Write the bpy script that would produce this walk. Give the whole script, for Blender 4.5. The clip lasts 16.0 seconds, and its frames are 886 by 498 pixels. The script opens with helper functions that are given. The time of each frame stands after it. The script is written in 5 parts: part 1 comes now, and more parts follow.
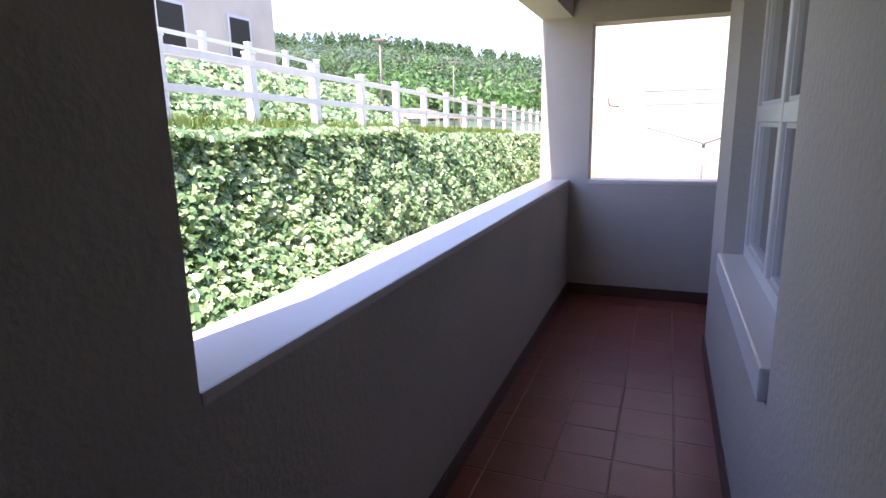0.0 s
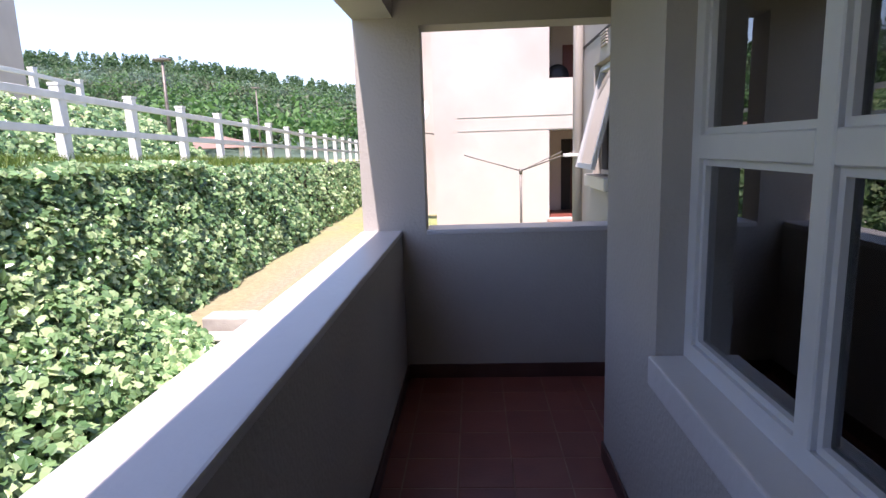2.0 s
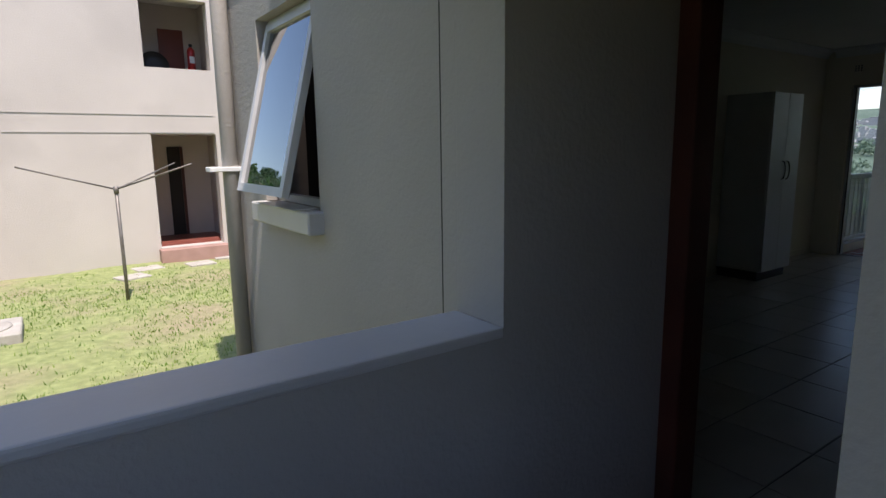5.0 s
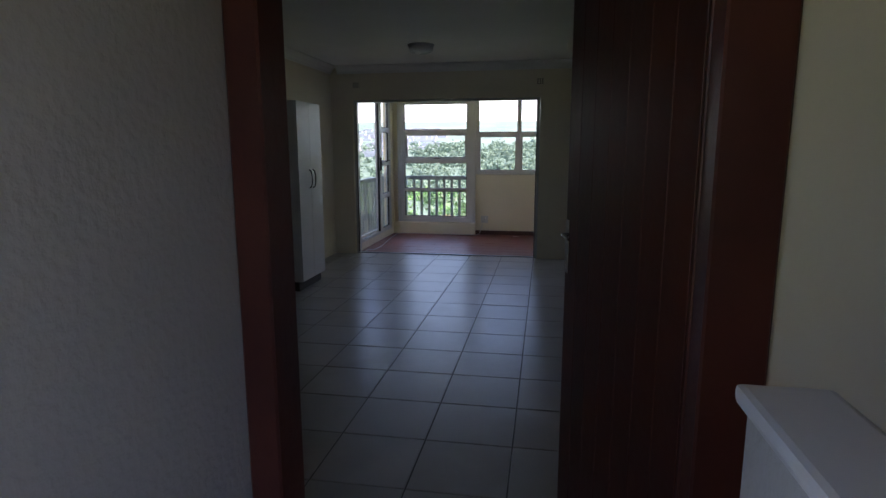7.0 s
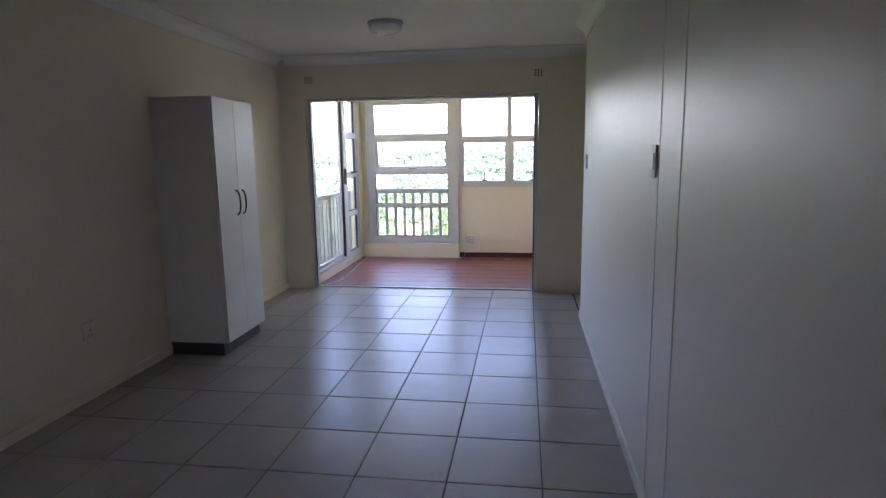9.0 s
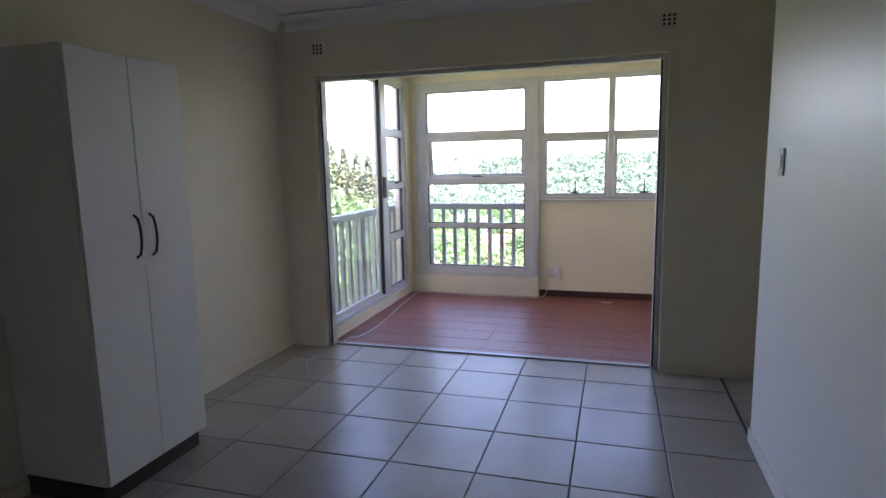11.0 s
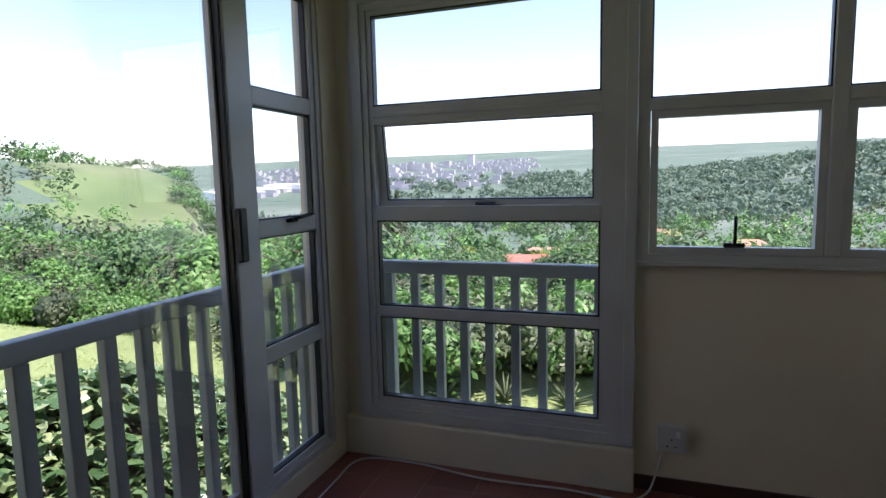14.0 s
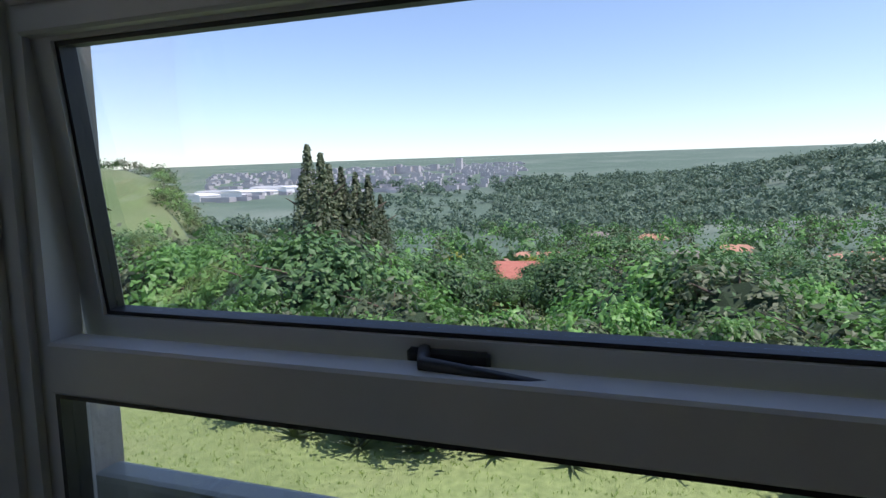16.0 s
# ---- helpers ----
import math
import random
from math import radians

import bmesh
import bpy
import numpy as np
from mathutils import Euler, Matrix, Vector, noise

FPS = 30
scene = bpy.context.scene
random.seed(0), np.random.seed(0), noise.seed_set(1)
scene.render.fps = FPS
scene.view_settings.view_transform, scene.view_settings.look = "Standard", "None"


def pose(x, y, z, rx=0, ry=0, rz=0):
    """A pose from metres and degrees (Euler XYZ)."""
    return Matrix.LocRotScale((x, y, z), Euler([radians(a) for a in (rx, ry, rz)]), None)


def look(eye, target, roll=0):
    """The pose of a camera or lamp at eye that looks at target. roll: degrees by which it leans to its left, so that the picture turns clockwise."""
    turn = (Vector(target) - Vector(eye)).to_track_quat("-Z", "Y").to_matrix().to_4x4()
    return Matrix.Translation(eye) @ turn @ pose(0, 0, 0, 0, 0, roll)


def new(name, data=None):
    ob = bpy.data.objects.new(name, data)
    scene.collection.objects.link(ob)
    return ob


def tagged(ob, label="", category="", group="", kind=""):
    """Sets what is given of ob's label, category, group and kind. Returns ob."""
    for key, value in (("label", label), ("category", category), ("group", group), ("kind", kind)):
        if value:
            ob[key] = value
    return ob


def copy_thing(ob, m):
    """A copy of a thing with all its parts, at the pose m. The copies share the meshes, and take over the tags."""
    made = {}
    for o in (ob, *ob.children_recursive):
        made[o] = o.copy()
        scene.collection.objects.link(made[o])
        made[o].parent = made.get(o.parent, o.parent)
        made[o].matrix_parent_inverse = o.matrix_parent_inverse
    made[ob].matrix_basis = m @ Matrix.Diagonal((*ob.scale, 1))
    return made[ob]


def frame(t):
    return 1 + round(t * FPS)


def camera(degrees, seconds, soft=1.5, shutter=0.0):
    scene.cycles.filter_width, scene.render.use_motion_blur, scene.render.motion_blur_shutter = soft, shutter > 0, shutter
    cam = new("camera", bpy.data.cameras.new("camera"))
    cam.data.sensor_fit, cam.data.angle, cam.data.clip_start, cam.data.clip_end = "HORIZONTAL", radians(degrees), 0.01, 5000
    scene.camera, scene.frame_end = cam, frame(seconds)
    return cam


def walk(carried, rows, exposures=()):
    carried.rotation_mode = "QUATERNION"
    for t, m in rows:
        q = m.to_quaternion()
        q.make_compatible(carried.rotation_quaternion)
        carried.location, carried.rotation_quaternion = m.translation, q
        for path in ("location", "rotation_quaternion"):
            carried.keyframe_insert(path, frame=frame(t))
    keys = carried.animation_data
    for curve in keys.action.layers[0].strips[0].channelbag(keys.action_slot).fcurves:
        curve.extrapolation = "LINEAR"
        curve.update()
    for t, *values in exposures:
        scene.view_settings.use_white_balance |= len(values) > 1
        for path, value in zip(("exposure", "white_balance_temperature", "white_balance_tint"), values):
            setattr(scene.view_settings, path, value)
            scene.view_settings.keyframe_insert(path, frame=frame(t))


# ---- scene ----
cam = camera(75.2, 16.0)

PATH = [
    (0, (-8.167, -4.139, 1.381), (-8.876, -2.317, 0.961), -1.1),
    (0.5, (-8.299, -3.966, 1.404), (-8.746, -2.047, 1.062), -1.6),
    (1, (-8.4, -3.676, 1.411), (-8.684, -1.726, 1.07), -1.8),
    (1.5, (-8.433, -3.303, 1.42), (-8.613, -1.341, 1.076), -1.9),
    (2, (-8.457, -2.896, 1.425), (-8.566, -0.929, 1.078), -1.9),
    (2.5, (-8.471, -2.471, 1.427), (-8.508, -0.501, 1.079), -1.9),
    (3, (-8.49, -1.975, 1.435), (-8.473, -0.006, 1.087), -1.6),
    (3.5, (-8.503, -1.518, 1.442), (-8.383, 0.447, 1.091), -1.6),
    (4, (-8.487, -1.137, 1.437), (-8.129, 0.799, 1.082), -1.3),
    (4.5, (-8.471, -0.814, 1.421), (-7.729, 1.008, 1.064), -1.2),
    (5, (-8.38, -0.595, 1.411), (-7.255, 1.021, 1.07), -0.8),
    (5.2, (-8.297, -0.505, 1.404), (-7.048, 1.018, 1.055), -1.2),
    (7.3, (-7.636, -0.093, 1.444), (-5.68, 0.163, 1.113), -0.2),
    (7.5, (-7.501, -0.085, 1.45), (-5.543, 0.153, 1.12), -0.4),
    (8, (-7.113, -0.065, 1.488), (-5.152, 0.148, 1.16), -0.5),
    (8.5, (-6.703, 0.008, 1.481), (-4.743, 0.236, 1.156), -0.7),
    (9, (-6.264, 0.099, 1.49), (-4.31, 0.381, 1.168), -0.8),
    (9.5, (-5.782, 0.181, 1.5), (-3.841, 0.538, 1.18), -0.8),
    (10, (-5.273, 0.25, 1.494), (-3.351, 0.701, 1.178), -0.8),
    (10.2, (-5.048, 0.252, 1.489), (-3.131, 0.73, 1.175), -0.9),
    (12.3, (-2.541, 0.454, 1.342), (-0.667, 1.108, 1.103), -1.1),
    (12.5, (-2.295, 0.498, 1.34), (-0.42, 1.155, 1.103), -1.1),
    (13, (-1.684, 0.67, 1.365), (0.19, 1.329, 1.13), -1.2),
    (13.5, (-1.111, 0.848, 1.389), (0.763, 1.507, 1.157), -1.3),
    (14, (-0.551, 1.033, 1.413), (1.324, 1.689, 1.182), -1.3),
    (14.5, (-0.051, 1.21, 1.462), (1.827, 1.858, 1.234), -1.3),
    (15, (0.49, 1.337, 1.464), (2.373, 1.973, 1.24), -1.4),
    (15.5, (1.023, 1.439, 1.483), (2.908, 2.069, 1.261), -1.3),
    (16, (1.516, 1.554, 1.502), (3.406, 2.17, 1.281), -1.0),
]
EXPOSURES = [(0, 2.1, 6600, 34), (0.5, 1.9, 6600, 34), (1, 1.7, 6600, 32), (2, 1.3, 6600, 28), (3, 0.9, 6600, 22), (4, 0.65, 6600, 18), (5.2, 0.65, 6600, 17), (7.3, 2.6, 6700, 30), (8, 3.2, 6700, 34), (9, 3.95, 6850, 34), (10.2, 3.9, 6850, 34), (12.3, 2.6, 6700, 34), (13.5, 1.8, 6600, 28), (14.5, 0.9, 6500, 23), (16, 0.42, 6300, 19)]
walk(cam, [(t, look(eye, target, roll)) for t, eye, target, roll in PATH], EXPOSURES)

# ---------------------------------------------------------------- light
SUN_DIR = Vector((-0.075, -0.45, 1.0)).normalized()
world = bpy.data.worlds.new("sky")
world.use_nodes = True
scene.world = world
wn = world.node_tree.nodes
sky = wn.new("ShaderNodeTexSky")
sky.sky_type = 'NISHITA'
sky.sun_disc = False
sky.sun_elevation = math.asin(SUN_DIR.z)
sky.sun_rotation = math.atan2(SUN_DIR.x, SUN_DIR.y)
sky.air_density = 1.0
sky.dust_density = 0.4
sky.ozone_density = 2.0
wn["Background"].inputs["Strength"].default_value = 0.15
world.node_tree.links.new(sky.outputs[0], wn["Background"].inputs[0])
sun_data = bpy.data.lights.new("sun", 'SUN')
sun_data.energy, sun_data.angle, sun_data.color = 4.2, radians(0.53), (1.0, 0.95, 0.88)
sun = new("sun", sun_data)
sun.matrix_world = look((0, 0, 60), tuple(Vector((0, 0, 60)) - SUN_DIR))

# ---------------------------------------------------------------- materials


def mat(name, col, rough=0.6, col2=None, scale=6.0, bump=0.0, bscale=60.0, metal=0.0, rand=0.0, stain=None, sscale=1.2, spec=0.5):
    """Painted or mineral surface: two-scale colour variation, fine relief, wear."""
    m = bpy.data.materials.new(name)
    m.use_nodes = True
    nt = m.node_tree
    n, l = nt.nodes, nt.links
    b = n["Principled BSDF"]
    b.inputs["Roughness"].default_value, b.inputs["Metallic"].default_value = rough, metal
    b.inputs["Specular IOR Level"].default_value = spec
    tc = n.new("ShaderNodeTexCoord")
    where = tc.outputs["Object"]
    if rand:
        oi0, cmb, add = n.new("ShaderNodeObjectInfo"), n.new("ShaderNodeCombineXYZ"), n.new("ShaderNodeVectorMath")
        mu = n.new("ShaderNodeMath")
        mu.operation = 'MULTIPLY'
        mu.inputs[1].default_value = 47.0
        l.new(oi0.outputs["Random"], mu.inputs[0])
        l.new(mu.outputs[0], cmb.inputs[0])
        l.new(mu.outputs[0], cmb.inputs[1])
        l.new(where, add.inputs[0])
        l.new(cmb.outputs[0], add.inputs[1])
        where = add.outputs[0]
    col2 = col2 or tuple(c * 0.86 for c in col)
    nz = n.new("ShaderNodeTexNoise")
    nz.inputs["Scale"].default_value, nz.inputs["Detail"].default_value = scale, 8
    l.new(where, nz.inputs["Vector"])
    ramp = n.new("ShaderNodeValToRGB")
    ramp.color_ramp.elements[0].position, ramp.color_ramp.elements[1].position = 0.32, 0.7
    ramp.color_ramp.elements[0].color, ramp.color_ramp.elements[1].color = (*col2, 1), (*col, 1)
    l.new(nz.outputs["Fac"], ramp.inputs["Fac"])
    out = ramp.outputs["Color"]
    if stain:
        ns = n.new("ShaderNodeTexNoise")
        ns.inputs["Scale"].default_value, ns.inputs["Detail"].default_value = sscale, 5
        l.new(where, ns.inputs["Vector"])
        rs = n.new("ShaderNodeValToRGB")
        rs.color_ramp.elements[0].position, rs.color_ramp.elements[1].position = 0.5, 0.72
        l.new(ns.outputs["Fac"], rs.inputs["Fac"])
        mx = n.new("ShaderNodeMix")
        mx.data_type = 'RGBA'
        l.new(rs.outputs["Color"], mx.inputs[0])
        l.new(out, mx.inputs[6])
        mx.inputs[7].default_value = (*stain, 1)
        out = mx.outputs[2]
    if rand:
        oi = n.new("ShaderNodeObjectInfo")
        hs = n.new("ShaderNodeHueSaturation")
        mr = n.new("ShaderNodeMapRange")
        mr.inputs[3].default_value, mr.inputs[4].default_value = 1 - rand, 1 + rand
        l.new(oi.outputs["Random"], mr.inputs[0])
        l.new(mr.outputs[0], hs.inputs["Value"])
        l.new(out, hs.inputs["Color"])
        out = hs.outputs["Color"]
    l.new(out, b.inputs["Base Color"])
    mr2 = n.new("ShaderNodeMapRange")
    mr2.inputs[3].default_value, mr2.inputs[4].default_value = max(rough - 0.08, 0.02), min(rough + 0.1, 1)
    l.new(nz.outputs["Fac"], mr2.inputs[0])
    l.new(mr2.outputs[0], b.inputs["Roughness"])
    if bump:
        nb = n.new("ShaderNodeTexNoise")
        nb.inputs["Scale"].default_value, nb.inputs["Detail"].default_value = bscale, 4
        l.new(where, nb.inputs["Vector"])
        bp = n.new("ShaderNodeBump")
        bp.inputs["Strength"].default_value, bp.inputs["Distance"].default_value = bump, 0.01
        l.new(nb.outputs["Fac"], bp.inputs["Height"])
        l.new(bp.outputs[0], b.inputs["Normal"])
    return m


def glass_mat(name, tint=(1, 1, 1), refl=0.12):
    """Thin window glass: clear, with a mirror gloss that grows at grazing angles."""
    m = bpy.data.materials.new(name)
    m.use_nodes = True
    n, l = m.node_tree.nodes, m.node_tree.links
    n.remove(n["Principled BSDF"])
    tr, gl, mx, fr = n.new("ShaderNodeBsdfTransparent"), n.new("ShaderNodeBsdfGlossy"), n.new("ShaderNodeMixShader"), n.new("ShaderNodeFresnel")
    tr.inputs[0].default_value = (*tint, 1)
    gl.inputs["Roughness"].default_value = 0.0
    fr.inputs[0].default_value = 1.5
    mt = n.new("ShaderNodeMath")
    mt.operation = 'MULTIPLY'
    mt.inputs[1].default_value = refl
    l.new(fr.outputs[0], mt.inputs[0])
    l.new(mt.outputs[0], mx.inputs[0])
    l.new(tr.outputs[0], mx.inputs[1])
    l.new(gl.outputs[0], mx.inputs[2])
    l.new(mx.outputs[0], n["Material Output"].inputs[0])
    return m


def leaf_mat(name, ramp_cols, rough=0.45, trans=0.35, scale=0.6):
    """Leaves: colour varies from leaf to leaf and in patches; some light comes through."""
    m = bpy.data.materials.new(name)
    m.use_nodes = True
    n, l = m.node_tree.nodes, m.node_tree.links
    b = n["Principled BSDF"]
    geo, tc = n.new("ShaderNodeNewGeometry"), n.new("ShaderNodeTexCoord")
    nz = n.new("ShaderNodeTexNoise")
    nz.inputs["Scale"].default_value = scale
    l.new(tc.outputs["Object"], nz.inputs["Vector"])
    ad = n.new("ShaderNodeMath")
    ad.operation = 'MULTIPLY_ADD'
    ad.inputs[1].default_value, ad.inputs[2].default_value = 0.6, 0.0
    l.new(geo.outputs["Random Per Island"], ad.inputs[0])
    ad2 = n.new("ShaderNodeMath")
    ad2.operation = 'MULTIPLY_ADD'
    ad2.inputs[1].default_value = 0.5
    l.new(nz.outputs["Fac"], ad2.inputs[0])
    l.new(ad.outputs[0], ad2.inputs[2])
    ramp = n.new("ShaderNodeValToRGB")
    els = ramp.color_ramp.elements
    while len(els) < len(ramp_cols):
        els.new(0.5)
    for i, c in enumerate(ramp_cols):
        els[i].position, els[i].color = 0.1 + 0.75 * i / (len(ramp_cols) - 1), (*c, 1)
    l.new(ad2.outputs[0], ramp.inputs["Fac"])
    oi, hs, mr = n.new("ShaderNodeObjectInfo"), n.new("ShaderNodeHueSaturation"), n.new("ShaderNodeMapRange")
    mr.inputs[3].default_value, mr.inputs[4].default_value = 0.7, 1.35
    l.new(oi.outputs["Random"], mr.inputs[0])
    l.new(mr.outputs[0], hs.inputs["Value"])
    l.new(ramp.outputs["Color"], hs.inputs["Color"])
    ramp = hs
    l.new(ramp.outputs["Color"], b.inputs["Base Color"])
    b.inputs["Roughness"].default_value = rough
    tl, mx = n.new("ShaderNodeBsdfTranslucent"), n.new("ShaderNodeMixShader")
    mx.inputs[0].default_value = trans
    l.new(ramp.outputs["Color"], tl.inputs[0])
    l.new(b.outputs[0], mx.inputs[1])
    l.new(tl.outputs[0], mx.inputs[2])
    l.new(mx.outputs[0], n["Material Output"].inputs[0])
    return m


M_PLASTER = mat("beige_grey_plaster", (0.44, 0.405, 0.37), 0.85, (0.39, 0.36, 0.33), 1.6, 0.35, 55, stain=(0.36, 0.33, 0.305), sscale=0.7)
# Lighter copy of the plaster above: sunlight on far walls, put into the colour.
M_PLASTER_FAR = mat("beige_plaster_lit_copy", (0.56, 0.50, 0.45), 0.85, (0.50, 0.445, 0.40), 0.8, 0.3, 40, stain=(0.44, 0.39, 0.35), sscale=0.5)
M_SILL = mat("painted_sill", (0.58, 0.56, 0.55), 0.38, (0.52, 0.50, 0.49), 3.0, 0.15, 30)
M_CEIL = mat("white_ceiling_paint", (0.80, 0.79, 0.76), 0.8, (0.76, 0.75, 0.72), 2.0, 0.1, 40)
M_CREAM = mat("cream_wall_paint", (0.78, 0.70, 0.56), 0.55, (0.73, 0.655, 0.52), 1.4, 0.18, 26, stain=(0.70, 0.63, 0.50), sscale=0.8)
M_WHITE_WALL = mat("off_white_gloss_wall_paint", (0.78, 0.76, 0.72), 0.40, (0.74, 0.72, 0.68), 1.2, 0.2, 9)
M_WHITE = mat("white_melamine", (0.80, 0.79, 0.77), 0.35, (0.77, 0.76, 0.74), 2.5)
M_ALU = mat("white_powder_coat", (0.56, 0.56, 0.57), 0.38, (0.51, 0.51, 0.52), 5.0)
M_ALU_GREY = mat("grey_anodised_aluminium", (0.42, 0.42, 0.43), 0.4, (0.36, 0.36, 0.37), 4.0, metal=0.3)
M_BLACK = mat("black_plastic", (0.02, 0.02, 0.022), 0.45)
M_CHROME = mat("chrome", (0.6, 0.6, 0.6), 0.2, metal=1.0)
M_TILE = mat("grey_ceramic_tile", (0.40, 0.362, 0.32), 0.31, (0.35, 0.312, 0.272), 2.4, rand=0.05, stain=(0.31, 0.265, 0.22), sscale=1.6)
M_GROUT = mat("dark_grout", (0.10, 0.09, 0.085), 0.9, bump=0.2)
M_QUARRY = mat("red_quarry_tile", (0.25, 0.07, 0.05), 0.40, (0.18, 0.052, 0.04), 5.0, 0.12, 60, rand=0.09, stain=(0.23, 0.08, 0.06), sscale=2.5)
M_QGROUT = mat("red_grout", (0.36, 0.22, 0.18), 0.8, (0.24, 0.12, 0.09), 9.0, 0.2, 80)
M_SKIRT = mat("dark_red_skirting_tile", (0.10, 0.045, 0.035), 0.4, (0.07, 0.03, 0.025), 6.0)
M_MAHOG = mat("dark_red_varnished_wood", (0.105, 0.026, 0.016), 0.4, (0.055, 0.014, 0.010), 4.0, 0.12, 35, rand=0.1)
M_RAIL = mat("green_grey_painted_rail", (0.34, 0.37, 0.36), 0.45, (0.28, 0.31, 0.30), 5.0, 0.1)
M_FENCE = mat("white_painted_timber", (0.80, 0.80, 0.79), 0.5, (0.70, 0.70, 0.69), 4.0, 0.2, 40)
M_STEEL = mat("galvanised_steel", (0.24, 0.22, 0.20), 0.5, (0.15, 0.13, 0.11), 8.0, metal=0.5)
M_CONC = mat("weathered_concrete", (0.46, 0.43, 0.38), 0.9, (0.34, 0.31, 0.27), 5.0, 0.5, 50)
M_GLASS = glass_mat("window_glass", refl=0.16)
M_GLASS_DARK = glass_mat("tinted_window_glass", (0.3, 0.3, 0.3), 2.4)
# Near-black: paints unlit rooms, vent holes and far windows; also real joint lines.
M_DARK = mat("painted_shade_and_joints", (0.03, 0.028, 0.026), 0.9)
M_ROOF = mat("red_roof_tiles", (0.42, 0.16, 0.11), 0.8, (0.33, 0.11, 0.08), 3.0, 0.3, 12)
M_BARK = mat("bark", (0.12, 0.09, 0.065), 0.9, (0.07, 0.05, 0.04), 8.0, 0.6, 20)
M_IVY = leaf_mat("ivy_leaves", [(0.028, 0.07, 0.030), (0.075, 0.16, 0.06), (0.18, 0.30, 0.125), (0.42, 0.52, 0.27)], 0.2, 0.2, 1.0)
M_LEAF = leaf_mat("tree_leaves", [(0.055, 0.13, 0.035), (0.11, 0.25, 0.06), (0.18, 0.36, 0.095)], 0.5, 0.4, 0.35)
M_LEAF_D = leaf_mat("dark_leaves", [(0.032, 0.075, 0.03), (0.065, 0.145, 0.05), (0.11, 0.21, 0.07)], 0.55, 0.3, 0.35)
M_LEAF_Y = leaf_mat("yellow_leaves", [(0.16, 0.18, 0.02), (0.30, 0.30, 0.03), (0.42, 0.38, 0.05)], 0.5, 0.4, 0.5)
M_LEAF_G = leaf_mat("grey_green_leaves", [(0.05, 0.075, 0.035), (0.085, 0.12, 0.055), (0.13, 0.16, 0.08)], 0.55, 0.3, 0.5)
M_GRASSB = leaf_mat("grass_blades", [(0.07, 0.13, 0.02), (0.14, 0.24, 0.04), (0.24, 0.32, 0.07)], 0.5, 0.35, 0.8)

# ---------------------------------------------------------------- mesh helpers


def cube(bm, x0, x1, y0, y1, z0, z1, m=None):
    vs = [bm.verts.new((x, y, z)) for x in (x0, x1) for y in (y0, y1) for z in (z0, z1)]
    if m is not None:
        bmesh.ops.transform(bm, matrix=m, verts=vs)
    for f in ((0, 1, 3, 2), (4, 6, 7, 5), (0, 4, 5, 1), (2, 3, 7, 6), (0, 2, 6, 4), (1, 5, 7, 3)):
        bm.faces.new([vs[i] for i in f])
    return bm


def block(x0, x1, y0, y1, z0, z1, bevel=0.0, seg=1, m=None):
    bm = cube(bmesh.new(), x0, x1, y0, y1, z0, z1, m)
    if bevel:
        bmesh.ops.bevel(bm, geom=bm.edges[:], offset=bevel, segments=seg, affect='EDGES', profile=0.6)
    return bm


def rod(points, r, n=8, bm=None):
    """A tube along points."""
    bm = bm or bmesh.new()
    pts = [Vector(p) for p in points]
    rings = []
    for i, p in enumerate(pts):
        d = (pts[min(i + 1, len(pts) - 1)] - pts[max(i - 1, 0)]).normalized()
        a = d.orthogonal().normalized() if i == 0 else (rings[-1][1] - d * rings[-1][1].dot(d)).normalized()
        b = d.cross(a)
        rr = r[i] if isinstance(r, (list, tuple)) else r
        rings.append(([bm.verts.new(p + (a * math.cos(2 * math.pi * k / n) + b * math.sin(2 * math.pi * k / n)) * rr) for k in range(n)], a))
    for (r0, _), (r1, _) in zip(rings, rings[1:]):
        for k in range(n):
            f = bm.faces.new((r0[k], r0[(k + 1) % n], r1[(k + 1) % n], r1[k]))
            f.smooth = True
    bm.faces.new(rings[0][0][::-1])
    bm.faces.new(rings[-1][0])
    return bm


def lathe(profile, centre, n=24):
    """A turned body from (radius, z) pairs."""
    bm = bmesh.new()
    rings = [[bm.verts.new((centre[0] + r * math.cos(2 * math.pi * k / n), centre[1] + r * math.sin(2 * math.pi * k / n), centre[2] + z)) for k in range(n)] for r, z in profile]
    for a, b in zip(rings, rings[1:]):
        for k in range(n):
            f = bm.faces.new((a[k], a[(k + 1) % n], b[(k + 1) % n], b[k]))
            f.smooth = True
    bm.faces.new(rings[0][::-1])
    bm.faces.new(rings[-1])
    return bm


def link(name, bm, material, parent=None, label=""):
    if isinstance(bm, bmesh.types.BMesh):
        bmesh.ops.recalc_face_normals(bm, faces=bm.faces[:])
        me = bpy.data.meshes.new(name)
        bm.to_mesh(me)
        bm.free()
        me.materials.append(material)
    else:
        me = bm
    ob = new(name, me)
    if parent is not None:
        ob.parent = parent
    if label:
        ob["label"] = label
    return ob


def part(name, bm, material, parent, label=""):
    return link(name, bm, material, parent, label)


def thing(name, label, category, group="", at=(0, 0, 0)):
    ob = new(name)
    ob.location = at
    return tagged(ob, label, category, group)


def structure(name, bm, material, label, category=""):
    return tagged(link(name, bm, material), label, category or name.split("_")[0], kind="structure")


